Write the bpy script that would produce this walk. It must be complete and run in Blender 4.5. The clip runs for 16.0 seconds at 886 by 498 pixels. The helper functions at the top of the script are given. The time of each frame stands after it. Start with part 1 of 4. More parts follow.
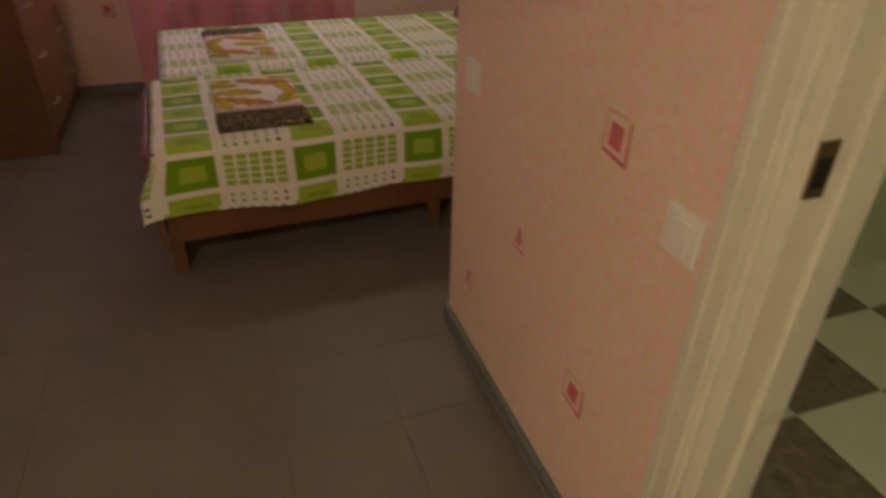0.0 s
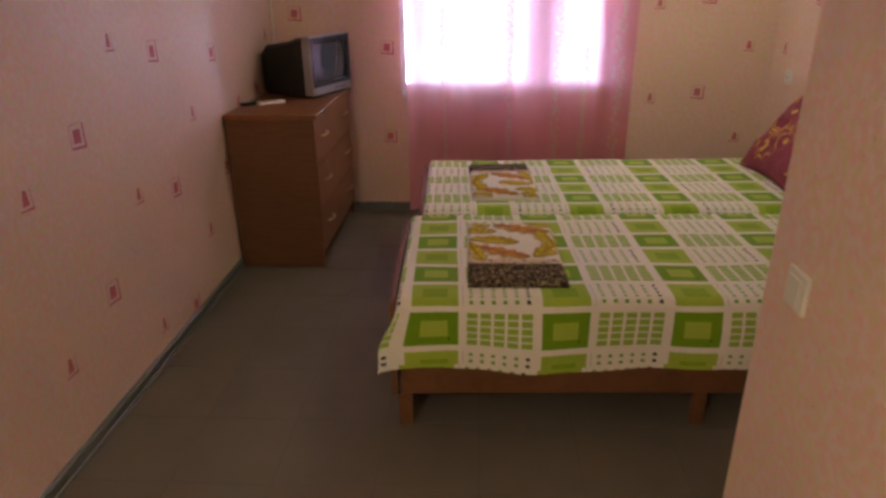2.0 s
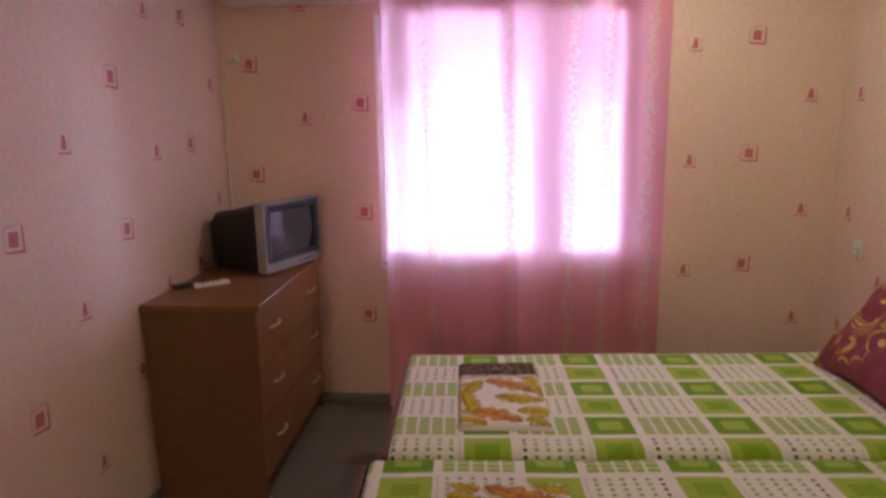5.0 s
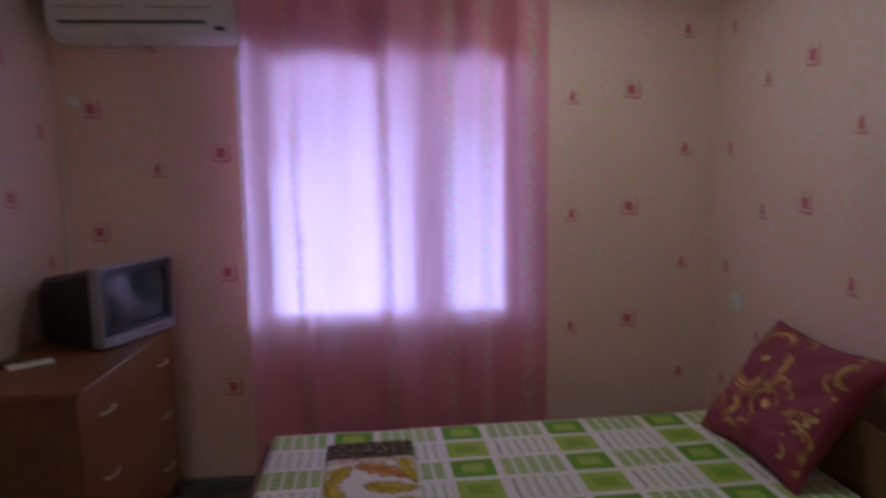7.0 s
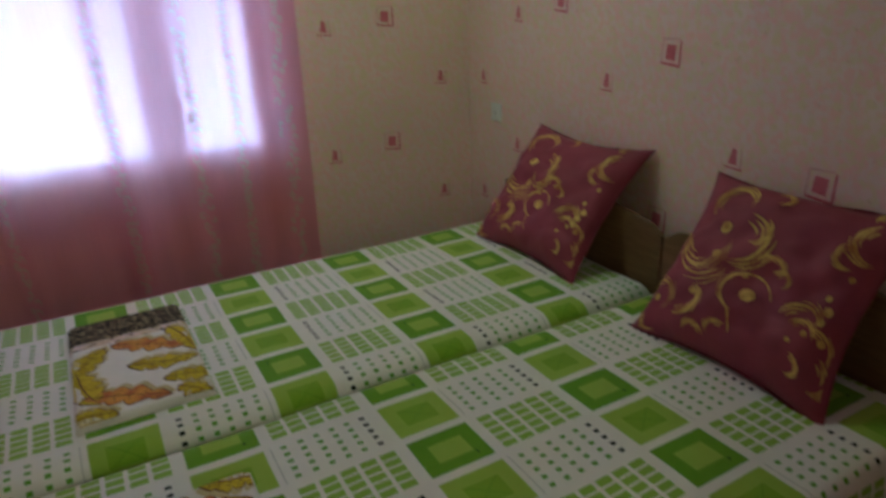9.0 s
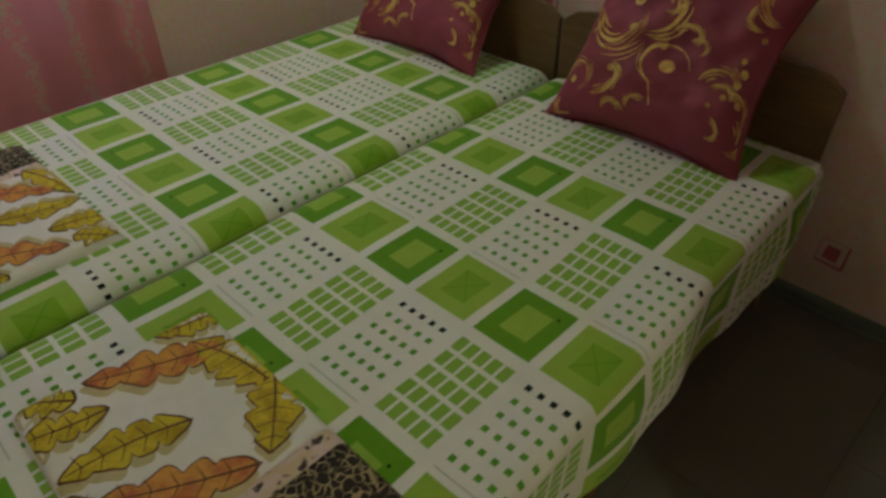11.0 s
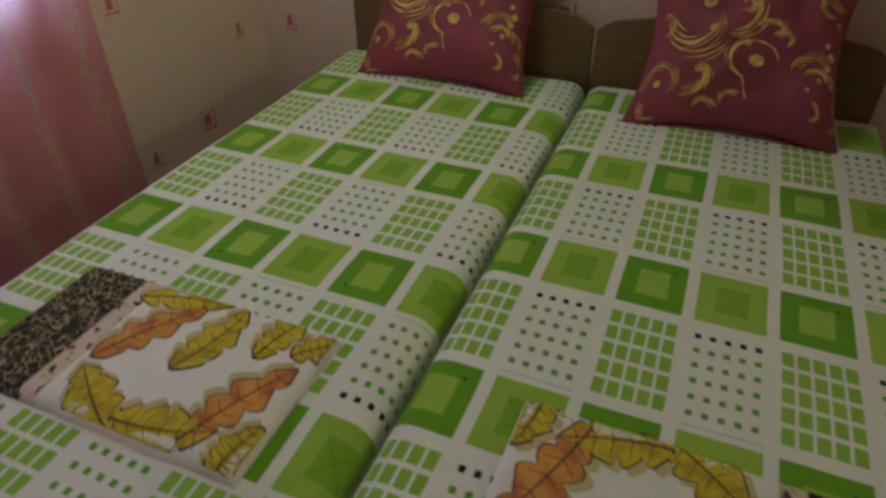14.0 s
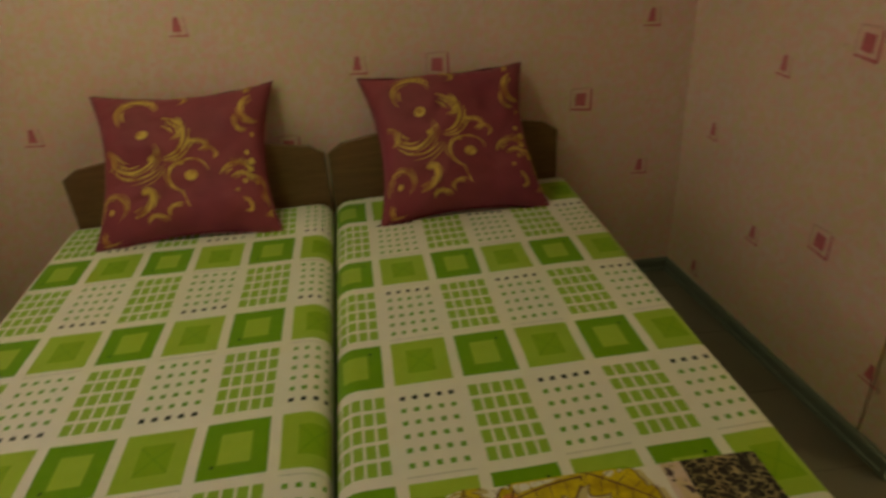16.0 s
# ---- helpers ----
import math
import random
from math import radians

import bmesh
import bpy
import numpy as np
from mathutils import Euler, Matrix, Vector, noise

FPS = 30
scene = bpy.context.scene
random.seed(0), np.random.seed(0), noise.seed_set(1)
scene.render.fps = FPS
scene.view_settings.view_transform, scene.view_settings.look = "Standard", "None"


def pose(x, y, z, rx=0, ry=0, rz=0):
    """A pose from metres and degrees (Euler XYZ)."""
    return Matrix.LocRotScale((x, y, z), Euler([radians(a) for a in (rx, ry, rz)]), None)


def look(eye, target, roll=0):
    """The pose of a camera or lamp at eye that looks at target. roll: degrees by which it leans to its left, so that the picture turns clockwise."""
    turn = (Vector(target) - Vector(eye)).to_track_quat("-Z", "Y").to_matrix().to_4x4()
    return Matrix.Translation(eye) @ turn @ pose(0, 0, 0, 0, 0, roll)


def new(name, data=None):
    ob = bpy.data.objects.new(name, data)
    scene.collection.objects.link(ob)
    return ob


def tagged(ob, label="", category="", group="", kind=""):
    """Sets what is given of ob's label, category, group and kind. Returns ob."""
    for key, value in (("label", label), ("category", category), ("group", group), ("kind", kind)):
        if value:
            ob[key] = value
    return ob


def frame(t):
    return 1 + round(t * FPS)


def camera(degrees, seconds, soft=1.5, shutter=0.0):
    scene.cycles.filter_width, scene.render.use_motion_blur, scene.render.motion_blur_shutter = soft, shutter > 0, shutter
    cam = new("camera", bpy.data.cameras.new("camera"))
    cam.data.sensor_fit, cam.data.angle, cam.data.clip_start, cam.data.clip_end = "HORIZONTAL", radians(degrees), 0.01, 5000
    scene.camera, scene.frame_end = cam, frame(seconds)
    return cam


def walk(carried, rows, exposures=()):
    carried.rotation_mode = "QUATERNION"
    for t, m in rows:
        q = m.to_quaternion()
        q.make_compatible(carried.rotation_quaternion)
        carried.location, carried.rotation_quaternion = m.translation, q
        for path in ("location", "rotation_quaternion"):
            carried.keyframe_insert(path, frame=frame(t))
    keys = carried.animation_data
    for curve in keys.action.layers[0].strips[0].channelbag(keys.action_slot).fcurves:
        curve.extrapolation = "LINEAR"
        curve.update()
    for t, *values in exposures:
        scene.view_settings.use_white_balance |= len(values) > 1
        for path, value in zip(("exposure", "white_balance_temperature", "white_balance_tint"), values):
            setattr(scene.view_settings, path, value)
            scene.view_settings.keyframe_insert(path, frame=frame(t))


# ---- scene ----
cam = camera(68.8, 16.0, soft=2.9, shutter=0.5)
PATH = [
    (0, (1.293, -0.657, 1.405), (1.869, 0.938, 0.346), 1.3),
    (0.5, (1.279, -0.588, 1.433), (1.629, 1.119, 0.451), 1.2),
    (1, (1.301, -0.472, 1.452), (1.417, 1.304, 0.54), 1.7),
    (1.5, (1.31, -0.385, 1.451), (1.262, 1.442, 0.639), 0.5),
    (2, (1.297, -0.282, 1.47), (1.193, 1.559, 0.696), -0.7),
    (2.5, (1.295, -0.15, 1.472), (1.171, 1.717, 0.767), -2.0),
    (3, (1.348, 0.015, 1.473), (1.236, 1.896, 0.803), -1.5),
    (3.5, (1.394, 0.168, 1.486), (1.224, 2.057, 0.85), -1.1),
    (4, (1.387, 0.314, 1.492), (1.207, 2.211, 0.884), -1.6),
    (4.5, (1.38, 0.468, 1.514), (1.228, 2.394, 0.996), -1.0),
    (4.7, (1.378, 0.516, 1.52), (1.23, 2.456, 1.058), -1.0),
    (6.8, (1.499, 0.775, 1.544), (1.518, 2.766, 1.354), -0.4),
    (7, (1.515, 0.817, 1.544), (1.664, 2.796, 1.298), -0.8),
    (7.5, (1.503, 0.874, 1.521), (1.818, 2.821, 1.188), -0.8),
    (8, (1.445, 0.966, 1.522), (1.882, 2.877, 1.127), -1.6),
    (8.5, (1.429, 1.047, 1.481), (2.079, 2.855, 0.926), -2.9),
    (9, (1.475, 1.078, 1.424), (2.32, 2.739, 0.697), -2.1),
    (9.5, (1.474, 1.12, 1.381), (2.408, 2.653, 0.498), -1.5),
    (9.7, (1.469, 1.139, 1.368), (2.426, 2.614, 0.416), -1.8),
    (12, (1.125, 1.524, 1.349), (2.29, 2.531, 0.074), 1.8),
    (12.5, (1.063, 1.676, 1.358), (2.247, 2.701, 0.113), 1.2),
    (13, (0.986, 1.779, 1.344), (2.231, 2.785, 0.144), -2.3),
    (13.5, (0.892, 1.916, 1.338), (2.275, 2.724, 0.141), -2.3),
    (14, (0.909, 2.056, 1.352), (2.359, 2.739, 0.156), -0.6),
    (14.5, (0.957, 2.18, 1.379), (2.485, 2.771, 0.231), -2.8),
    (15, (0.944, 2.269, 1.395), (2.578, 2.604, 0.291), -4.3),
    (15.5, (0.872, 2.324, 1.417), (2.586, 2.394, 0.39), -3.5),
    (16, (0.808, 2.273, 1.429), (2.565, 2.136, 0.484), -3.7),
]
EXPOSURES = [  # seconds, stops, kelvin, tint
    (0, 1.61, 6500, 7), (1.5, 1.83, 6500, 8), (4.5, 2.00, 6400, 11), (6.8, 0.89, 4950, 9), (7.5, 0.83, 4850, 6), (8.5, 0.98, 4700, -10), (9, 1.33, 4900, -22), (9.7, 1.60, 5400, -40), (11.8, 1.65, 5150, -23), (14.5, 1.60, 5250, -23), (15.3, 1.60, 6100, -33), (16, 1.56, 8200, -33)]
walk(cam, [(t, look(eye, target, roll)) for t, eye, target, roll in PATH], EXPOSURES)

# ---------------------------------------------------------------- world and light
world = bpy.data.worlds.new("world")
scene.world = world
world.use_nodes = True
wn = world.node_tree
sky = wn.nodes.new("ShaderNodeTexSky")
sky.sky_type = "NISHITA"
sky.sun_disc = False
sky.sun_elevation = radians(37)
sky.sun_rotation = radians(19)
wn.links.new(sky.outputs[0], wn.nodes["Background"].inputs[0])
wn.nodes["Background"].inputs[1].default_value = 0.05

sun = new("sun", bpy.data.lights.new("sun", "SUN"))
sun.data.energy = 5.0
sun.data.angle = radians(0.5)
sun.data.color = (1.0, 0.95, 0.86)
sun.matrix_world = look((4.3, 11.3, 7.6), (1.7, 3.8, 1.5))

hall_light = bpy.data.lights.new("hall_lamp_light", "AREA")
hall_light.shape, hall_light.size = "DISK", 0.24
hall_light.energy = 8.2
hall_light.color = (1.0, 0.86, 0.61)
new("hall_lamp_light", hall_light).matrix_world = pose(0.30, -1.60, 2.50)

# Unseen fill light, added to brighten the window wall and the beds.
room_fill = bpy.data.lights.new("room_fill_light", "AREA")
room_fill.shape, room_fill.size = "DISK", 0.30
room_fill.energy = 2.15
room_fill.color = (1.0, 0.92, 0.68)
new("room_fill_light", room_fill).matrix_world = pose(2.22, 3.10, 2.50)

bath_light = bpy.data.lights.new("bath_lamp_light", "AREA")
bath_light.shape, bath_light.size = "DISK", 0.2
bath_light.energy = 1.2
bath_light.color = (0.95, 1.0, 0.62)
new("bath_lamp_light", bath_light).matrix_world = pose(2.9, -0.4, 2.50)

# ---------------------------------------------------------------- helpers
def part(name, bm, material, parent=None, label="", smooth=False):
    me = bpy.data.meshes.new(name)
    bm.to_mesh(me)
    bm.free()
    if smooth:
        for p in me.polygons:
            p.use_smooth = True
    for m in material if isinstance(material, (list, tuple)) else [material]:
        me.materials.append(m)
    ob = new(name, me)
    if parent is not None:
        ob.parent = parent
    if label:
        ob["label"] = label
    return ob


def empty(name, x, y, z, rz=0.0):
    ob = new(name)
    ob.empty_display_size = 0.1
    ob.matrix_world = pose(x, y, z, 0, 0, rz)
    return ob


def box(bm, x0, x1, y0, y1, z0, z1, bevel=0.0, seg=2):
    made = bmesh.ops.create_cube(bm, size=1)["verts"]
    for v in made:
        v.co = Vector(((x0 + x1) / 2 + v.co.x * (x1 - x0), (y0 + y1) / 2 + v.co.y * (y1 - y0), (z0 + z1) / 2 + v.co.z * (z1 - z0)))
    if bevel:
        edges = {e for v in made for e in v.link_edges}
        bmesh.ops.bevel(bm, geom=list(edges), offset=bevel, segments=seg, affect="EDGES", profile=0.5)
    return bm


def boxm(x0, x1, y0, y1, z0, z1, bevel=0.0, seg=2):
    return box(bmesh.new(), x0, x1, y0, y1, z0, z1, bevel, seg)


def grid(fn, nu, nv, uvfn=None):
    """A sheet of nu by nv quads through fn(a, b), a and b from 0 to 1."""
    bm = bmesh.new()
    vs = [[bm.verts.new(fn(i / nu, j / nv)) for j in range(nv + 1)] for i in range(nu + 1)]
    layer = bm.loops.layers.uv.new("UVMap") if uvfn else None
    for i in range(nu):
        for j in range(nv):
            f = bm.faces.new((vs[i][j], vs[i + 1][j], vs[i + 1][j + 1], vs[i][j + 1]))
            if uvfn:
                for lp, (a, b) in zip(f.loops, ((i, j), (i + 1, j), (i + 1, j + 1), (i, j + 1))):
                    lp[layer].uv = uvfn(a / nu, b / nv)
    return bm


def prism(bm, outline, d0, d1, axis="x"):
    """Outline of (p, q) pairs pushed from d0 to d1 along an axis."""
    def at(p, q, d):
        return (d, p, q) if axis == "x" else (p, d, q) if axis == "y" else (p, q, d)
    low = [bm.verts.new(at(p, q, d0)) for p, q in outline]
    top = [bm.verts.new(at(p, q, d1)) for p, q in outline]
    n = len(outline)
    bm.faces.new(low)
    bm.faces.new(top[::-1])
    for i in range(n):
        bm.faces.new((low[i], top[i], top[(i + 1) % n], low[(i + 1) % n]))
    bmesh.ops.recalc_face_normals(bm, faces=bm.faces)
    return bm


def tube(bm, points, radius, n=8):
    rings = []
    pts = [Vector(p) for p in points]
    for i, p in enumerate(pts):
        d = (pts[min(i + 1, len(pts) - 1)] - pts[max(i - 1, 0)]).normalized()
        side = d.cross(Vector((0.31, 0.17, 0.93))).normalized()
        up = d.cross(side)
        r = radius[i] if isinstance(radius, (list, tuple)) else radius
        rings.append([bm.verts.new(p + r * (math.cos(2 * math.pi * k / n) * side + math.sin(2 * math.pi * k / n) * up)) for k in range(n)])
    for a, b in zip(rings, rings[1:]):
        for k in range(n):
            bm.faces.new((a[k], a[(k + 1) % n], b[(k + 1) % n], b[k]))
    bm.faces.new(rings[0][::-1])
    bm.faces.new(rings[-1])
    bmesh.ops.recalc_face_normals(bm, faces=bm.faces)
    return bm


def ribbon(bm, line, widths, surf):
    """A tapered band along a line of (a, b), laid on surf(a, b)."""
    left, right = [], []
    for i, (a, b) in enumerate(line):
        a0, b0 = line[max(i - 1, 0)]
        a1, b1 = line[min(i + 1, len(line) - 1)]
        d = math.hypot(a1 - a0, b1 - b0) or 1
        na, nb = -(b1 - b0) / d, (a1 - a0) / d
        w = widths[i]
        left.append(bm.verts.new(surf(a + na * w, b + nb * w)))
        right.append(bm.verts.new(surf(a - na * w, b - nb * w)))
    for i in range(len(line) - 1):
        bm.faces.new((left[i], left[i + 1], right[i + 1], right[i]))


def curl(cx, cy, r, start, turns, width, n=22, shrink=0.8):
    """A spiral that winds inwards, and its half widths."""
    line, widths = [], []
    for i in range(n):
        f = i / (n - 1)
        ang = radians(start) + 2 * math.pi * turns * f
        rr = r * (1 - shrink * f)
        line.append((cx + rr * math.cos(ang), cy + rr * math.sin(ang)))
        widths.append(width * (0.15 + math.sin(math.pi * min(1, f * 1.05 + 0.02)) ** 0.8))
    return line, widths


def blot(bm, cx, cy, r, surf, n=10):
    vs = [bm.verts.new(surf(cx + r * math.cos(2 * math.pi * k / n), cy + r * math.sin(2 * math.pi * k / n))) for k in range(n)]
    bm.faces.new(vs)


# ---------------------------------------------------------------- materials
class Nodes:
    def __init__(self, name, rough=0.6, metal=0.0, spec=0.5):
        self.mat = bpy.data.materials.new(name)
        self.mat.use_nodes = True
        self.t = self.mat.node_tree
        self.b = self.t.nodes["Principled BSDF"]
        self.b.inputs["Roughness"].default_value = rough
        self.b.inputs["Metallic"].default_value = metal
        self.b.inputs["Specular IOR Level"].default_value = spec

    def add(self, kind, **inputs):
        n = self.t.nodes.new(kind)
        for k, v in inputs.items():
            self.put(n.inputs[k.replace("_", " ")], v)
        return n

    def put(self, socket, v):
        if isinstance(v, bpy.types.NodeSocket):
            self.t.links.new(v, socket)
        else:
            socket.default_value = v

    def m(self, op, a, b=0.0, c=0.0):
        n = self.t.nodes.new("ShaderNodeMath")
        n.operation = op
        for s, v in zip(n.inputs, (a, b, c)):
            self.put(s, v)
        return n.outputs[0]

    def mix(self, f, a, b, kind="MIX"):
        n = self.t.nodes.new("ShaderNodeMix")
        n.data_type, n.blend_type = "RGBA", kind
        self.put(n.inputs[0], f)
        self.put(n.inputs[6], a if isinstance(a, bpy.types.NodeSocket) else (*a, 1))
        self.put(n.inputs[7], b if isinstance(b, bpy.types.NodeSocket) else (*b, 1))
        return n.outputs[2]

    def coords(self, which="Object", scale=(1, 1, 1)):
        n = self.t.nodes.new("ShaderNodeTexCoord")
        mp = self.t.nodes.new("ShaderNodeMapping")
        mp.inputs["Scale"].default_value = scale
        self.t.links.new(n.outputs[which], mp.inputs[0])
        return mp.outputs[0]

    def noise(self, scale, detail=3.0, vec=None, rough=0.55):
        n = self.add("ShaderNodeTexNoise", Scale=scale, Detail=detail, Roughness=rough)
        self.t.links.new(vec or self.coords(), n.inputs["Vector"])
        return n.outputs["Fac"]

    def ramp(self, f, lo, hi):
        n = self.t.nodes.new("ShaderNodeMapRange")
        n.clamp = True
        for s, v in zip(n.inputs, (f, lo, hi, 0.0, 1.0)):
            self.put(s, v)
        return n.outputs[0]

    def bump(self, h, strength=0.3, dist=0.002):
        n = self.add("ShaderNodeBump", Strength=strength, Distance=dist, Height=h)
        self.t.links.new(n.outputs[0], self.b.inputs["Normal"])

    def color(self, c):
        self.put(self.b.inputs["Base Color"], c if isinstance(c, bpy.types.NodeSocket) else (*c, 1))
        return self


def simple(name, c, rough=0.5, metal=0.0, vary=0.12, scale=18.0, bump=0.0, stretch=(1, 1, 1), spec=0.5):
    n = Nodes(name, rough, metal, spec)
    v = n.coords("Object", stretch)
    f = n.noise(scale, 4, v)
    n.color(n.mix(f, [x * (1 - vary) for x in c], [min(1, x * (1 + vary)) for x in c]))
    n.put(n.b.inputs["Roughness"], n.m("ADD", n.m("MULTIPLY", n.noise(scale * 0.4, 2, v), 0.2), rough - 0.1))
    if bump:
        n.bump(n.noise(scale * 5, 3, v), bump, 0.001)
    return n.mat


def make_wallpaper():
    n = Nodes("wallpaper", 0.6, spec=0.35)
    v = n.coords()
    fibre = n.noise(30, 4, n.coords("Object", (6, 6, 0.8)))
    weave = n.noise(110, 2, n.coords("Object", (1, 1, 2.2)))
    cloud = n.noise(4.5, 4, v)
    c = n.mix(n.ramp(cloud, 0.3, 0.7), (0.80, 0.640, 0.580), (0.86, 0.700, 0.640))
    c = n.mix(n.m("MULTIPLY", n.ramp(fibre, 0.35, 0.75), 0.35), c, (0.74, 0.58, 0.47))
    mott = n.noise(46, 3, v)
    c = n.mix(n.m("MULTIPLY", n.ramp(mott, 0.44, 0.58), 0.85), c, (0.84, 0.545, 0.485))
    c = n.mix(n.m("MULTIPLY", n.ramp(n.noise(40, 3, v), 0.50, 0.60), 0.85), c, (0.76, 0.65, 0.42))
    speck = n.ramp(n.noise(55, 2, v), 0.66, 0.72)
    c = n.mix(n.m("MULTIPLY", speck, 0.5), c, (0.66, 0.46, 0.36))
    n.color(c)
    n.bump(n.m("ADD", n.m("ADD", weave, fibre), n.m("MULTIPLY", mott, 2.0)), 0.40, 0.0014)
    return n.mat


def make_floor():
    n = Nodes("linoleum", 0.34, spec=0.4)
    v = n.coords()
    cloud = n.noise(2.2, 5, v)
    fine = n.noise(60, 3, n.coords("Object", (3, 0.7, 1)))
    c = n.mix(n.ramp(cloud, 0.3, 0.7), (0.148, 0.131, 0.104), (0.192, 0.171, 0.138))
    c = n.mix(n.m("MULTIPLY", fine, 0.4), c, (0.125, 0.110, 0.092))
    n.color(c)
    n.put(n.b.inputs["Roughness"], n.m("ADD", n.m("MULTIPLY", n.noise(7, 3, v), 0.22), 0.36))
    n.bump(fine, 0.12, 0.001)
    return n.mat


def make_wood(name, a, b, rough=0.42, stretch=(2, 2, 26)):
    n = Nodes(name, rough, spec=0.4)
    v = n.coords("Object", stretch)
    g = n.noise(3.0, 5, v, 0.6)
    h = n.noise(11, 3, v)
    c = n.mix(n.ramp(g, 0.32, 0.68), a, b)
    c = n.mix(n.m("MULTIPLY", n.ramp(h, 0.5, 0.7), 0.35), c, [x * 0.6 for x in a])
    n.color(c)
    n.bump(h, 0.08, 0.0006)
    return n.mat


def make_bedspread():
    """Printed cotton: rows of framed green squares between bands of small checks and dots."""
    n = Nodes("printed_cotton", 0.85, spec=0.15)
    uv = n.t.nodes.new("ShaderNodeTexCoord").outputs["UV"]
    wob = n.add("ShaderNodeTexNoise", Scale=3.5, Detail=1.0)
    n.t.links.new(uv, wob.inputs["Vector"])
    shift = n.t.nodes.new("ShaderNodeVectorMath")
    shift.operation = "MULTIPLY_ADD"
    n.t.links.new(wob.outputs["Color"], shift.inputs[0])
    shift.inputs[1].default_value = (0.012, 0.012, 0)
    n.t.links.new(uv, shift.inputs[2])
    sep = n.t.nodes.new("ShaderNodeSeparateXYZ")
    n.t.links.new(shift.outputs[0], sep.inputs[0])
    u = n.m("SUBTRACT", sep.outputs[0], 0.006)
    w = n.m("SUBTRACT", sep.outputs[1], 0.006)
    P, S, Q, T = 0.410, 0.148, 0.154, 0.131
    s = n.m("FLOORED_MODULO", u, P)
    c2 = n.m("FLOORED_MODULO", w, 2 * Q)
    light_col = n.m("GREATER_THAN", c2, Q - 0.011)
    c = n.m("FLOORED_MODULO", w, Q)
    edge = n.m("MINIMUM", n.m("MINIMUM", s, n.m("SUBTRACT", S, s)), n.m("MINIMUM", c, n.m("SUBTRACT", T, c)))
    in_sq = n.ramp(edge, -0.0008, 0.0008)
    inner = n.ramp(edge, 0.0335, 0.0350)
    dark, mid, lime = (0.162, 0.335, 0.010), (0.255, 0.430, 0.022), (0.380, 0.530, 0.065)
    outer_c = n.mix(light_col, dark, lime)
    inner_c = n.mix(light_col, lime, mid)
    streak = n.noise(40, 3, uv)
    sq = n.mix(n.m("MULTIPLY", n.ramp(streak, 0.3, 0.7), 0.22), n.mix(inner, outer_c, inner_c), mid)
    # a small dark mark in one corner of the framed squares, a faint cross in the others
    pin = n.m("MULTIPLY", n.m("LESS_THAN", n.m("ABSOLUTE", n.m("SUBTRACT", s, 0.030)), 0.0032), n.m("LESS_THAN", n.m("ABSOLUTE", n.m("SUBTRACT", c, T - 0.026)), 0.0030))
    sq = n.mix(n.m("MULTIPLY", pin, n.m("SUBTRACT", 1.0, light_col)), sq, (0.015, 0.05, 0.008))
    rise = n.m("SUBTRACT", n.m("DIVIDE", s, S), 0.5)
    fall = n.m("SUBTRACT", n.m("DIVIDE", c, T), 0.5)
    cross = n.m("LESS_THAN", n.m("ABSOLUTE", n.m("SUBTRACT", n.m("ABSOLUTE", rise), n.m("ABSOLUTE", fall))), 0.012)
    sq = n.mix(n.m("MULTIPLY", n.m("MULTIPLY", n.m("MULTIPLY", cross, light_col), inner), 0.45), sq, (0.10, 0.25, 0.01))
    # bands
    L0, L1 = 0.172, 0.388
    b = n.m("DIVIDE", n.m("SUBTRACT", s, L0), L1 - L0)
    e = n.m("DIVIDE", c, T)
    in_band = n.m("MULTIPLY", n.m("MULTIPLY", n.m("GREATER_THAN", b, 0.0), n.m("LESS_THAN", b, 1.0)), n.m("LESS_THAN", e, 1.0))

    def cell(x, count, half):
        f = n.m("FRACT", n.m("MULTIPLY", x, count))
        return n.m("LESS_THAN", n.m("ABSOLUTE", n.m("SUBTRACT", f, 0.5)), half)
    checks = n.m("MULTIPLY", cell(b, 5.0, 0.39), cell(e, 5.0, 0.39))
    dots = n.m("MULTIPLY", cell(b, 6.0, 0.17), cell(e, 5.0, 0.22))
    dark_row = n.m("LESS_THAN", b, 1 / 6)
    ground = n.mix(n.noise(25, 4, uv), (0.76, 0.745, 0.67), (0.84, 0.825, 0.76))
    check_c = n.mix(n.m("MULTIPLY", in_band, n.m("MULTIPLY", checks, n.m("SUBTRACT", 1.0, light_col))), ground, (0.315, 0.500, 0.065))
    dot_c = n.mix(dark_row, (0.170, 0.380, 0.030), (0.012, 0.020, 0.012))
    both = n.mix(n.m("MULTIPLY", in_band, n.m("MULTIPLY", dots, light_col)), check_c, dot_c)
    seam = n.m("MULTIPLY", n.m("MULTIPLY", n.m("LESS_THAN", n.m("ABSOLUTE", n.m("SUBTRACT", s, 0.396)), 0.0014), light_col), n.m("LESS_THAN", e, 1.0))
    both = n.mix(n.m("MULTIPLY", seam, 0.6), both, (0.35, 0.37, 0.33))
    n.color(n.mix(in_sq, both, sq))
    n.put(n.b.inputs["Sheen Weight"], 0.15)
    n.bump(n.m("ADD", n.noise(600, 2, uv), n.m("MULTIPLY", n.noise(9, 3, uv), 3.0)), 0.25, 0.0015)
    return n.mat


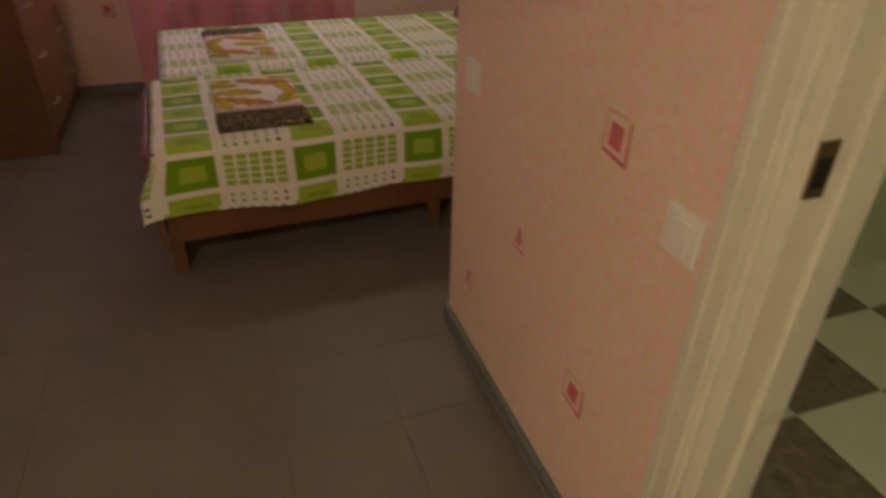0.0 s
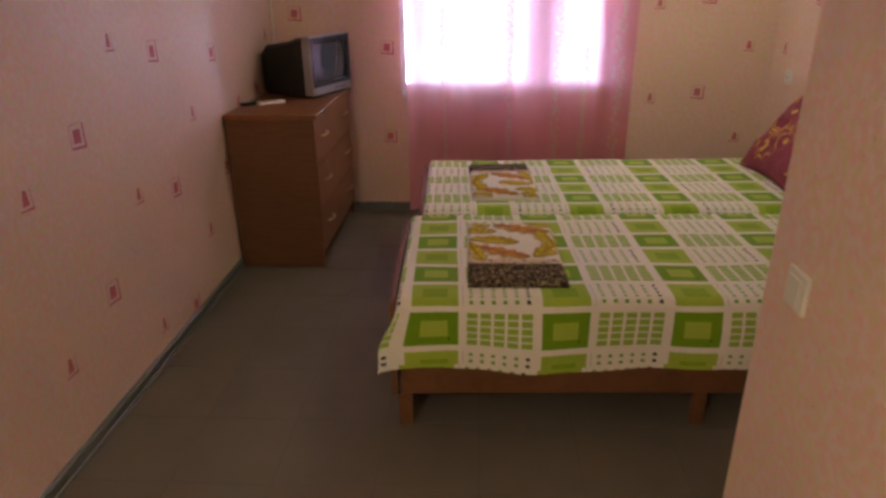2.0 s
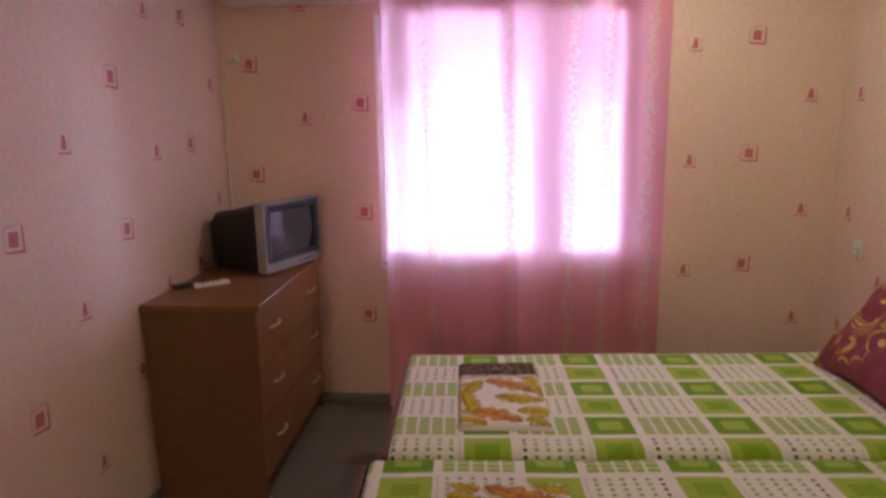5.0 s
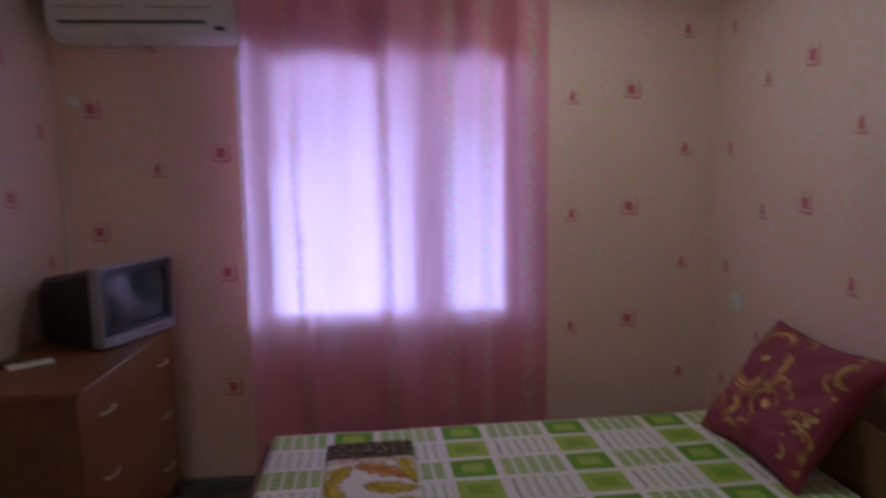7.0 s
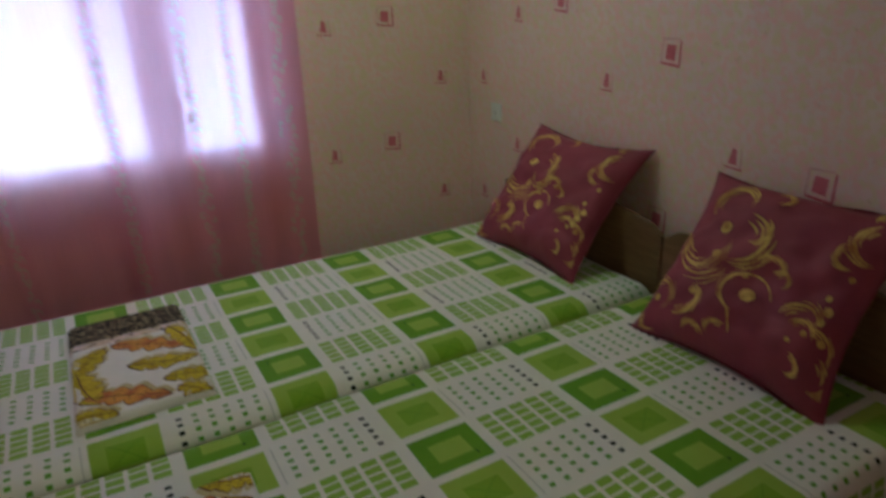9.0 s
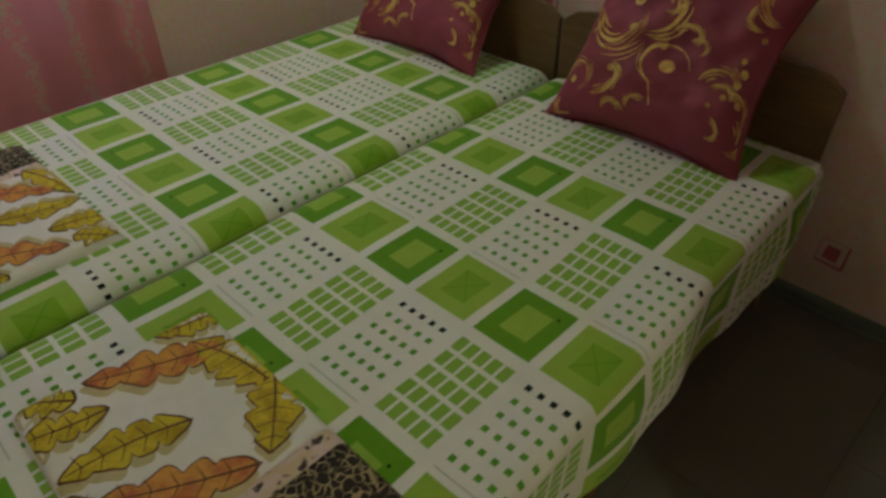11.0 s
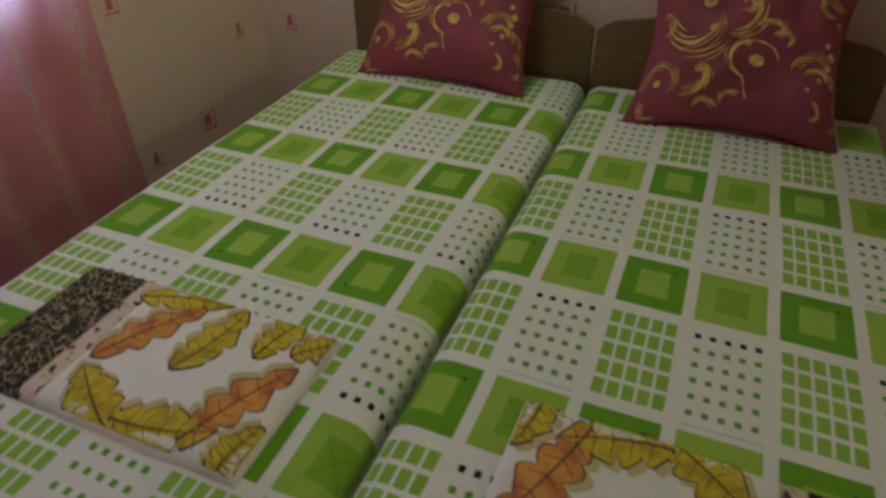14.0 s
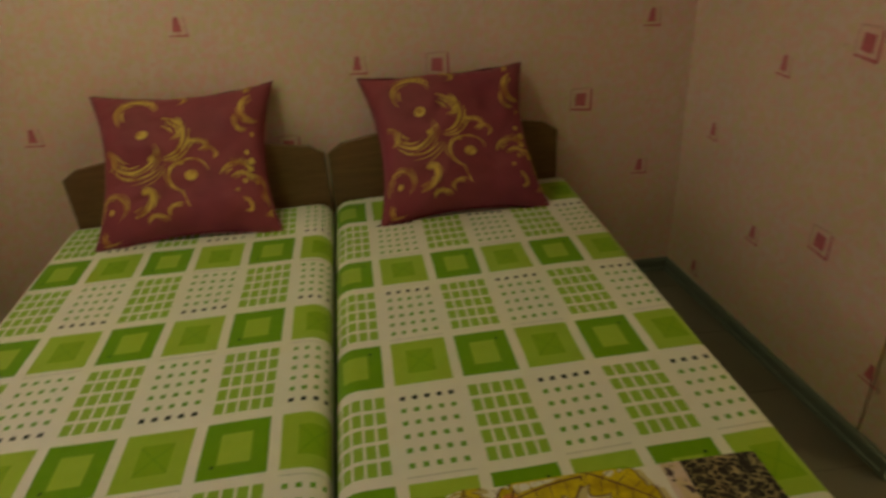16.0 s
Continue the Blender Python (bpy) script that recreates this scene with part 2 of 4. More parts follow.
def make_curtain():
    n = Nodes("pink_organza", 0.45, spec=0.3)
    uv = n.t.nodes.new("ShaderNodeTexCoord").outputs["UV"]
    mp = n.t.nodes.new("ShaderNodeMapping")
    mp.inputs["Scale"].default_value = (60, 3, 1)
    n.t.links.new(uv, mp.inputs[0])
    f = n.noise(4, 3, mp.outputs[0])
    col = n.mix(f, (0.74, 0.30, 0.34), (0.84, 0.39, 0.43))
    n.color(col)
    tl = n.t.nodes.new("ShaderNodeBsdfTranslucent")
    n.put(tl.inputs[0], n.mix(f, (0.85, 0.52, 0.61), (0.92, 0.62, 0.71)))
    tr = n.t.nodes.new("ShaderNodeBsdfTransparent")
    tr.inputs[0].default_value = (0.96, 0.84, 0.94, 1)
    a = n.t.nodes.new("ShaderNodeMixShader")
    a.inputs[0].default_value = 0.42
    n.t.links.new(n.b.outputs[0], a.inputs[1])
    n.t.links.new(tl.outputs[0], a.inputs[2])
    b = n.t.nodes.new("ShaderNodeMixShader")
    n.put(b.inputs[0], n.m("ADD", n.m("MULTIPLY", f, 0.02), 0.022))
    n.t.links.new(a.outputs[0], b.inputs[1])
    n.t.links.new(tr.outputs[0], b.inputs[2])
    n.t.links.new(b.outputs[0], n.t.nodes["Material Output"].inputs[0])
    return n.mat


def make_thread():
    n = Nodes("gold_thread", 0.4, 0.0, 0.6)
    n.color((0.95, 0.84, 0.70))
    tl = n.t.nodes.new("ShaderNodeBsdfTranslucent")
    tl.inputs[0].default_value = (0.96, 0.72, 0.62, 1)
    mx = n.t.nodes.new("ShaderNodeMixShader")
    mx.inputs[0].default_value = 0.38
    n.t.links.new(n.b.outputs[0], mx.inputs[1])
    n.t.links.new(tl.outputs[0], mx.inputs[2])
    tr = n.t.nodes.new("ShaderNodeBsdfTransparent")
    sheer = n.t.nodes.new("ShaderNodeMixShader")
    sheer.inputs[0].default_value = 0.22
    n.t.links.new(mx.outputs[0], sheer.inputs[1])
    n.t.links.new(tr.outputs[0], sheer.inputs[2])
    n.t.links.new(sheer.outputs[0], n.t.nodes["Material Output"].inputs[0])
    return n.mat


def make_glass():
    n = Nodes("window_glass", 0.0)
    tr = n.t.nodes.new("ShaderNodeBsdfTransparent")
    gl = n.t.nodes.new("ShaderNodeBsdfGlossy")
    gl.inputs["Roughness"].default_value = 0.02
    fr = n.add("ShaderNodeFresnel", IOR=1.45)
    mx = n.t.nodes.new("ShaderNodeMixShader")
    n.t.links.new(fr.outputs[0], mx.inputs[0])
    n.t.links.new(tr.outputs[0], mx.inputs[1])
    n.t.links.new(gl.outputs[0], mx.inputs[2])
    n.t.links.new(mx.outputs[0], n.t.nodes["Material Output"].inputs[0])
    return n.mat


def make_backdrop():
    n = Nodes("backdrop_glow", 1.0)
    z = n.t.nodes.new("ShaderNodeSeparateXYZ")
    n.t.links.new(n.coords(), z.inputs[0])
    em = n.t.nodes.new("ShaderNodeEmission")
    # Sunlit ground below and tree shade above are painted into the glow.
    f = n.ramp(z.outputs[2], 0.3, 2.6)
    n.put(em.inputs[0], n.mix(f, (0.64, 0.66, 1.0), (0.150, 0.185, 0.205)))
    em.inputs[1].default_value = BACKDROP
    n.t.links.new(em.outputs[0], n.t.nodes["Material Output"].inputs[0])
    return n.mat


def make_leopard():
    n = Nodes("leopard_print", 0.95, spec=0.1)
    v = n.coords()
    vor = n.add("ShaderNodeTexVoronoi", Scale=72.0)
    vor.feature = "DISTANCE_TO_EDGE"
    wv = n.t.nodes.new("ShaderNodeVectorMath")
    wv.operation = "MULTIPLY_ADD"
    ns = n.add("ShaderNodeTexNoise", Scale=40.0)
    n.t.links.new(v, ns.inputs["Vector"])
    n.t.links.new(ns.outputs["Color"], wv.inputs[0])
    wv.inputs[1].default_value = (0.02, 0.02, 0)
    n.t.links.new(v, wv.inputs[2])
    n.t.links.new(wv.outputs[0], vor.inputs["Vector"])
    f = n.m("MULTIPLY", n.m("SUBTRACT", 1.0, n.ramp(vor.outputs["Distance"], 0.035, 0.10)), n.ramp(n.noise(48, 2, v), 0.36, 0.56))
    c = n.mix(n.noise(14, 2, v), (0.022, 0.018, 0.017), (0.060, 0.048, 0.042))
    n.color(n.mix(f, c, (0.46, 0.36, 0.20)))
    n.bump(n.noise(400, 2, v), 0.6, 0.002)
    return n.mat


def leaf_print(name, a, b):
    n = Nodes(name, 0.95, spec=0.1)
    v = n.coords()
    c = n.mix(n.ramp(n.noise(26, 3, v), 0.46, 0.66), a, b)
    c = n.mix(n.m("MULTIPLY", n.ramp(n.noise(120, 3, v), 0.4, 0.7), 0.4), c, [x * 0.62 for x in a])
    n.color(c)
    n.bump(n.noise(300, 2, v), 0.5, 0.001)
    return n.mat


def make_tan_print():
    n = Nodes("towel_tan_border", 0.95, spec=0.1)
    v = n.coords()
    c = n.mix(n.ramp(n.noise(34, 2, v), 0.42, 0.58), (0.66, 0.53, 0.36), (0.72, 0.58, 0.54))
    c = n.mix(n.ramp(n.noise(52, 2, v), 0.58, 0.63), c, (0.10, 0.065, 0.075))
    n.color(c)
    n.bump(n.noise(300, 2, v), 0.5, 0.001)
    return n.mat


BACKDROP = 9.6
M = {}
M["paper"] = make_wallpaper()
M["floor"] = make_floor()
M["floor_joint"] = simple("floor_joint_dirt", (0.105, 0.090, 0.073), 0.8, vary=0.3, scale=30)
M["plaster"] = simple("ceiling_paint", (0.78, 0.76, 0.72), 0.8, vary=0.04, scale=8, bump=0.2)
M["motif"] = simple("wallpaper_print_red", (0.58, 0.15, 0.185), 0.55, vary=0.3, scale=60)
M["motif_soft"] = simple("wallpaper_print_pink", (0.66, 0.42, 0.36), 0.55, vary=0.25, scale=60)
M["skirt"] = simple("grey_green_plastic", (0.165, 0.185, 0.165), 0.38, vary=0.15, scale=25)
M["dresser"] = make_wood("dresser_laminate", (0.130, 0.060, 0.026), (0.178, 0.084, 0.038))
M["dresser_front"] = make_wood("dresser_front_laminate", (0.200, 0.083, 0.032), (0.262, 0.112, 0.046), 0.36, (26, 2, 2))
M["edge"] = simple("dark_edge_band", (0.075, 0.032, 0.015), 0.5)
M["bedwood"] = make_wood("bed_chipboard", (0.140, 0.062, 0.028), (0.190, 0.086, 0.038), 0.42, (2, 26, 2))
M["headwood"] = make_wood("headboard_laminate", (0.165, 0.092, 0.040), (0.225, 0.130, 0.058), 0.45, (26, 2, 26))
M["mattress"] = simple("mattress_ticking", (0.55, 0.45, 0.40), 0.9, bump=0.3)
M["spread"] = make_bedspread()
M["curtain"] = make_curtain()
M["gold_thread"] = make_thread()
M["burgundy"] = simple("burgundy_satin", (0.265, 0.050, 0.084), 0.60, 0, 0.30, 9, 0.5, spec=0.3)
M["gold"] = leaf_print("gold_print", (0.76, 0.54, 0.17), (0.42, 0.17, 0.07))
M["white_plastic"] = simple("white_plastic", (0.80, 0.79, 0.74), 0.35, vary=0.03)
M["ac_white"] = simple("ac_plastic", (0.76, 0.75, 0.72), 0.3, vary=0.03)
M["black_plastic"] = simple("black_plastic", (0.012, 0.012, 0.013), 0.45, vary=0.2)
M["grey_plastic"] = simple("silver_paint", (0.33, 0.32, 0.33), 0.38, 0.3, 0.06)
M["dark_grey"] = simple("dark_grey_plastic", (0.035, 0.038, 0.05), 0.35)
M["screen"] = simple("picture_tube_glass", (0.035, 0.04, 0.04), 0.06, vary=0.05, spec=0.7)
M["chrome"] = simple("worn_chrome", (0.80, 0.70, 0.47), 0.32, 0.85)
M["brass"] = simple("dull_brass", (0.22, 0.16, 0.07), 0.4, 0.8)
M["doorpaint"] = simple("cream_gloss_paint", (0.72, 0.72, 0.60), 0.3, vary=0.06, scale=10)
M["pvc"] = simple("white_pvc", (0.82, 0.83, 0.85), 0.3, vary=0.03)
M["glass"] = make_glass()
M["towel"] = simple("towel_terry", (0.82, 0.79, 0.74), 0.95, 0, 0.08, 30, 0.7)
M["towel_tan"] = make_tan_print()
M["leopard"] = make_leopard()
M["leaf_yellow"] = leaf_print("leaf_print_yellow", (0.70, 0.56, 0.05), (0.46, 0.33, 0.03))
M["leaf_orange"] = leaf_print("leaf_print_orange", (0.72, 0.37, 0.09), (0.50, 0.15, 0.08))
M["leaf_line"] = simple("leaf_outline_brown", (0.15, 0.070, 0.035), 0.95, 0, 0.3, 60)
M["leaf_shadow"] = simple("leaf_print_olive", (0.58, 0.50, 0.26), 0.95, 0, 0.25, 40, 0.5)
M["foam"] = simple("pipe_insulation", (0.035, 0.032, 0.03), 0.8, bump=0.3)
M["tile_dark"] = simple("dark_marbled_tile", (0.17, 0.135, 0.09), 0.3, 0, 0.85, 24)
M["tile_light"] = simple("pale_tile", (0.62, 0.60, 0.48), 0.25, 0, 0.1, 10)
M["bathwall"] = simple("pale_green_tile", (0.58, 0.62, 0.44), 0.3, 0, 0.08, 6)
M["ground"] = simple("dry_ground", (0.36, 0.34, 0.30), 0.9, 0, 0.3, 3, 0.4)
M["leaf"] = simple("tree_leaf", (0.10, 0.16, 0.05), 0.5, 0, 0.5, 9)
M["bark"] = simple("bark", (0.12, 0.09, 0.065), 0.9, 0, 0.4, 20, 0.6)
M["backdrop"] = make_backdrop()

# ---------------------------------------------------------------- structure
XR, YW, YB, XC, HC = 3.095, 3.915, 1.030, 1.930, 2.60
WX0, WX1, WZ0, WZ1 = 0.806, 2.10, 0.79, 2.06        # window opening
YE = -2.2                                            # end of the hall


def back_y(x):
    return YB + 0.10 * (x - XC)


def structure(name, bm, m, label, category):
    return tagged(part(name, bm, m), label, category, kind="structure")


floor_ob = structure("floor", box(boxm(-0.12, XR + 0.12, YB - 0.12, YW + 0.25, -0.5, 0.0), -0.12, XC + 0.1355, YE - 0.12, YB - 0.12, -0.5, 0.0), M["floor_joint"], "worn brown-grey square floor tiles with faint joints", "floor")
structure("ceiling", boxm(-0.1, 4.3, YE - 0.1, YW + 0.3, HC, HC + 0.1), M["plaster"], "plain off-white painted ceiling", "ceiling")
wall_left = structure("wall_west", boxm(-0.12, 0.0, YE, YW + 0.25, 0, HC), M["paper"], "long wall in beige-pink wallpaper with red square motifs", "wall")
wall_right = structure("wall_east", boxm(XR, XR + 0.12, YB - 0.12, YW + 0.25, 0, HC), M["paper"], "wall behind the beds in beige-pink wallpaper with red motifs", "wall")
bm = boxm(0, WX0, YW, YW + 0.25, 0, HC)
box(bm, WX1, XR, YW, YW + 0.25, 0, HC)
box(bm, WX0, WX1, YW, YW + 0.25, 0, WZ0)
box(bm, WX0, WX1, YW, YW + 0.25, WZ1, HC)
wall_window = structure("wall_north", bm, M["paper"], "window wall in beige wallpaper with red square motifs", "wall")
wall_back = structure("wall_south", prism(bmesh.new(), [(XC + 0.1205, YB - 0.12), (XR, YB - 0.12), (XR, back_y(XR)), (XC + 0.1205, back_y(XC + 0.1205))], 0, HC, "z"), M["paper"], "wall in beige-pink wallpaper with small red motifs", "wall")
DY0, DY1, DH = -0.82, -0.115, 2.05
bm = boxm(XC, XC + 0.12, DY1, YB, 0, HC)
box(bm, XC, XC + 0.12, YE, DY0, 0, HC)
box(bm, XC, XC + 0.12, DY0, DY1, DH, HC)
wall_hall = structure("wall_hall", bm, M["paper"], "hall wall in pink-beige wallpaper with red motifs", "wall")
structure("wall_end", boxm(-0.1, XC + 0.12, YE - 0.12, YE, 0, HC), M["paper"], "plain papered wall closing the hall", "wall")

# small wet room behind the hall door
bm = boxm(XC + 0.12, 4.2, -1.5, -1.4, 0, HC)
box(bm, 4.1, 4.2, -1.4, YB - 0.12, 0, HC)
box(bm, XR + 0.12, 4.1, YB - 0.22, YB - 0.12, 0, HC)
structure("wall_wet_room", bm, M["bathwall"], "pale green tiled walls of the wet room", "wall")
wet_floor = structure("floor_wet_room", boxm(XC + 0.136, 4.2, -1.5, YB - 0.121, -0.5, 0.006), M["tile_light"], "tiled floor of pale and dark marbled tiles", "floor")


def skirting(name, pts, side):
    """Skirting with a rounded top and a raised cable cover along a straight run."""
    (x0, y0), (x1, y1) = pts
    d = Vector((x1 - x0, y1 - y0, 0))
    ln = d.length
    d.normalize()
    nrm = Vector((-d.y, d.x, 0)) * side
    prof = [(0, 0), (0.020, 0), (0.020, 0.012), (0.014, 0.017), (0.014, 0.036), (0.018, 0.040), (0.016, 0.050), (0.010, 0.055), (0, 0.055)]
    bm = bmesh.new()
    rows = [[bm.verts.new(Vector((x0, y0, 0)) + d * (ln * f) + nrm * p + Vector((0, 0, q))) for p, q in prof] for f in (0, 1)]
    for i in range(len(prof)):
        k = (i + 1) % len(prof)
        bm.faces.new((rows[0][i], rows[0][k], rows[1][k], rows[1][i]))
    bm.faces.new(rows[0])
    bm.faces.new(rows[1][::-1])
    bmesh.ops.recalc_face_normals(bm, faces=bm.faces)
    return structure(name, bm, M["skirt"], "grey-green plastic skirting board along the wall", "baseboard")


skirting("baseboard", ((0.0, YE), (0.0, YW)), -1)
skirting("baseboard", ((0.021, YW), (XR - 0.021, YW)), -1)
skirting("baseboard", ((XR, YW), (XR, back_y(XR))), -1)
skirting("baseboard", ((XR - 0.021, back_y(XR)), (XC + 0.002, YB)), -1)
skirting("baseboard", ((XC, YB + 0.02), (XC, DY1 + 0.074)), -1)

# ---------------------------------------------------------------- window
win = empty("window_1", (WX0 + WX1) / 2, YW + 0.06, WZ0)
tagged(win, "white plastic window with two panes and a wide mullion", "window", kind="structure")


def local(bm, ob):
    bmesh.ops.transform(bm, matrix=ob.matrix_world.inverted(), verts=bm.verts)
    return bm


bm = bmesh.new()
fy0, fy1 = YW + 0.03, YW + 0.09
for a in ((WX0, WX0 + 0.032, WZ0, WZ1), (WX1 - 0.05, WX1, WZ0, WZ1), (WX0 + 0.032, WX1 - 0.05, WZ0, WZ0 + 0.05), (WX0 + 0.032, WX1 - 0.05, WZ1 - 0.05, WZ1), (1.610, 1.760, WZ0 + 0.05, WZ1 - 0.05)):
    box(bm, a[0], a[1], fy0, fy1, a[2], a[3], 0.004, 1)
wf = part("window_frame", local(bm, win), M["pvc"], win)
part("pane", local(boxm(WX0 + 0.032, 1.610, fy0 + 0.028, fy0 + 0.032, WZ0 + 0.05, WZ1 - 0.05), win), M["glass"], win).visible_shadow = False
part("pane", local(boxm(1.760, WX1 - 0.05, fy0 + 0.028, fy0 + 0.032, WZ0 + 0.05, WZ1 - 0.05), win), M["glass"], win).visible_shadow = False
part("window_sill", local(boxm(WX0 + 0.008, WX1 - 0.008, YW - 0.035, fy0, WZ0 - 0.025, WZ0 + 0.004, 0.006), win), M["pvc"], win)
for a in ((WX0, WX0 + 0.006, WZ0 + 0.005, WZ1), (WX1 - 0.006, WX1, WZ0 + 0.005, WZ1), (WX0 + 0.0065, WX1 - 0.0065, WZ1 - 0.006, WZ1)):
    part("reveal_lining", local(boxm(a[0], a[1], YW + 0.001, fy0 - 0.0005, a[2], a[3]), win), M["pvc"], win, "white plastic reveal lining")
part("window_handle", local(boxm(1.640, 1.660, fy0 - 0.035, fy0 - 0.002, 1.36, 1.48, 0.006), win), M["white_plastic"], win)

# ---------------------------------------------------------------- outside
tagged(part("ground", boxm(-80, 80, -60, 120, -0.6, -0.5), M["ground"]), "pale dry ground outside the window", "ground", kind="structure")
# Added sheet that glows in place of the daylight entering the window.
tagged(part("backdrop", boxm(-30, 33, 9.5, 9.6, -0.49, 8), M["backdrop"]), "added glowing sheet standing in for bright distance and daylight beyond the window", "backdrop", kind="structure")


def make_tree(x, y, h, spread, count, size, seed):
    rnd = random.Random(seed)
    tree = empty("tree", x, y, -0.5)
    tagged(tree, "broad leafy garden tree outside the window", "tree")
    bm = bmesh.new()
    tube(bm, [(0, 0, -0.02), (0.05, 0.02, h * 0.3), (-0.04, 0.03, h * 0.62), (0.05, 0, h * 0.9)], [0.14, 0.11, 0.08, 0.03], 10)
    tips = []
    for k in range(12):
        a = rnd.uniform(0, 6.28)
        z0 = h * rnd.uniform(0.35, 0.75)
        r = spread * rnd.uniform(0.5, 0.95)
        tip = Vector((math.cos(a) * r, math.sin(a) * r, z0 + h * rnd.uniform(0.05, 0.25)))
        mid = Vector((tip.x * 0.5, tip.y * 0.5, z0 + (tip.z - z0) * 0.65))
        tube(bm, [(0, 0, z0), mid, tip], [0.05, 0.035, 0.012], 6)
        tips += [tip, mid]
    part("trunk", bm, M["bark"], tree, "rough grey-brown trunk and limbs")
    verts, faces = [], []
    for k in range(count):
        if k % 3:
            d = Vector((rnd.gauss(0, 1), rnd.gauss(0, 1), rnd.gauss(0, 1))).normalized() * rnd.random() ** 0.4
            c = Vector((d.x * spread, d.y * spread, h * 0.72 + d.z * h * 0.34))
        else:
            c = rnd.choice(tips) + Vector((rnd.gauss(0, 0.40), rnd.gauss(0, 0.40), rnd.gauss(0, 0.30)))
        q = Euler((rnd.uniform(0, 6.3), rnd.uniform(0, 6.3), rnd.uniform(0, 6.3))).to_matrix()
        s = size * rnd.uniform(0.7, 1.35)
        i = len(verts)
        for p in ((-1, 0, 0), (0, 0.45, 0.12), (1, 0, 0), (0, -0.45, 0.12)):
            verts.append(tuple(c + q @ (Vector(p) * s)))
        faces += [(i, i + 1, i + 2), (i, i + 2, i + 3)]
    me = bpy.data.meshes.new("crown")
    me.from_pydata(verts, [], faces)
    me.materials.append(M["leaf"])
    crown = new("crown", me)
    crown.parent = tree
    crown["kind"] = "stuff"
    return tree


make_tree(2.9, 7.0, 5.9, 1.75, 8500, 0.075, 4)
make_tree(0.0, 8.1, 5.2, 1.3, 5000, 0.06, 9)

# ---------------------------------------------------------------- curtain
rail = empty("curtain_rail", 1.55, 3.83, 2.47)
tagged(rail, "white ceiling-height curtain rail above the window", "curtain rail")
part("rail", local(boxm(0.78, 2.34, 3.815, 3.845, 2.47, 2.485, 0.004), rail), M["pvc"], rail)
for k in (0.95, 1.55, 2.15):
    part("bracket", local(boxm(k - 0.012, k + 0.012, 3.845, YW, 2.465, 2.485, 0.003), rail), M["pvc"], rail)

CX0, CX1, CZ0, CZ1 = 0.872, 2.238, 0.075, 2.465
FOLDS = [(19.0, 0.4, 0.030), (31.0, 1.7, 0.014), (9.5, 2.6, 0.018), (53.0, 0.9, 0.005)]


def curtain_at(a, b, off=0.0):
    x = CX0 + a * (CX1 - CX0)
    gather = 0.55 + 0.75 * b
    y = 3.785 + 0.037 * max(0.0, (a - 0.80) / 0.20) - 0.040 * max(0.0, (0.14 - a) / 0.14)
    for freq, ph, amp in FOLDS:
        y += amp * (1 - 0.85 * max(0.0, (a - 0.88) / 0.12)) * (gather if freq > 10 else 1.0) * math.sin(freq * x + ph + 0.35 * math.sin(2.2 * b + freq))
    x += 0.012 * math.sin(13 * x + 1.1 + 1.5 * b) + 0.02 * (a - 0.5) * (1 - b)
    z = CZ0 + b * (CZ1 - CZ0) + (0.006 * math.sin(21 * x) if b < 0.02 else 0)
    return Vector((x, y - off, z))


curtain = tagged(empty("curtain", 1.535, 3.815, CZ1), "sheer pink organza curtain with gold embroidered stripes, drawn closed", "curtain")
bm = grid(lambda a, b: curtain_at(a, b), 220, 60, lambda a, b: (a, b))
part("cloth", local(bm, curtain), M["curtain"], curtain, smooth=True)
rnd = random.Random(3)
on_cloth = lambda p, q: curtain_at(p, q, 0.0025)
for a0, lean, wide in ((0.155, 0.02, 0.4), (0.44, 0.01, 0.4), (0.665, 0.0, 0.4), (0.775, -0.005, 0.2), (0.935, -0.01, 1.0)):
    bm = bmesh.new()
    k = 0
    z = 0.02
    while z < 0.97:
        spread = wide * (0.022 - 0.016 * z)
        a = a0 + lean * (0.4 - z) * 2 + rnd.uniform(-spread, spread)
        side = 1 if k % 2 else -1
        line, wd = curl(0, 0, rnd.uniform(0.011, 0.020), rnd.uniform(0, 360), side * rnd.uniform(0.8, 1.2), 0.0026, 12, 0.75)
        ribbon(bm, [(a + side * 0.005 + p / (CX1 - CX0), z + q / (CZ1 - CZ0)) for p, q in line], [w * rnd.uniform(0.75, 1.2) * (1.25 if wide > 0.5 else 1.0) for w in wd], on_cloth)
        for _ in range(rnd.randint(0, 2)):
            pa, pz, pr = a + rnd.uniform(-0.012, 0.012), z + rnd.uniform(-0.006, 0.006), rnd.uniform(0.0022, 0.0045)
            bm.faces.new([bm.verts.new(on_cloth(pa + pr / (CX1 - CX0) * math.cos(g), pz + pr / (CZ1 - CZ0) * math.sin(g))) for g in (0, 1.05, 2.1, 3.14, 4.2, 5.24)])
        z += rnd.uniform(0.006, 0.013)
        k += 1
    part("embroidery", local(bm, curtain), M["gold_thread"], curtain, "gold thread scroll embroidery")["kind"] = "stuff"

# ---------------------------------------------------------------- beds
ZT = 0.515


def skewed(thing):
    """The beds and what lies on them stand a little askew to the wall."""
    thing.matrix_world = pose(3.0, 2.5, 0) @ pose(0, 0, 0, 0, 0, 2.2) @ pose(-3.0, -2.5, 0) @ thing.matrix_world
    return thing


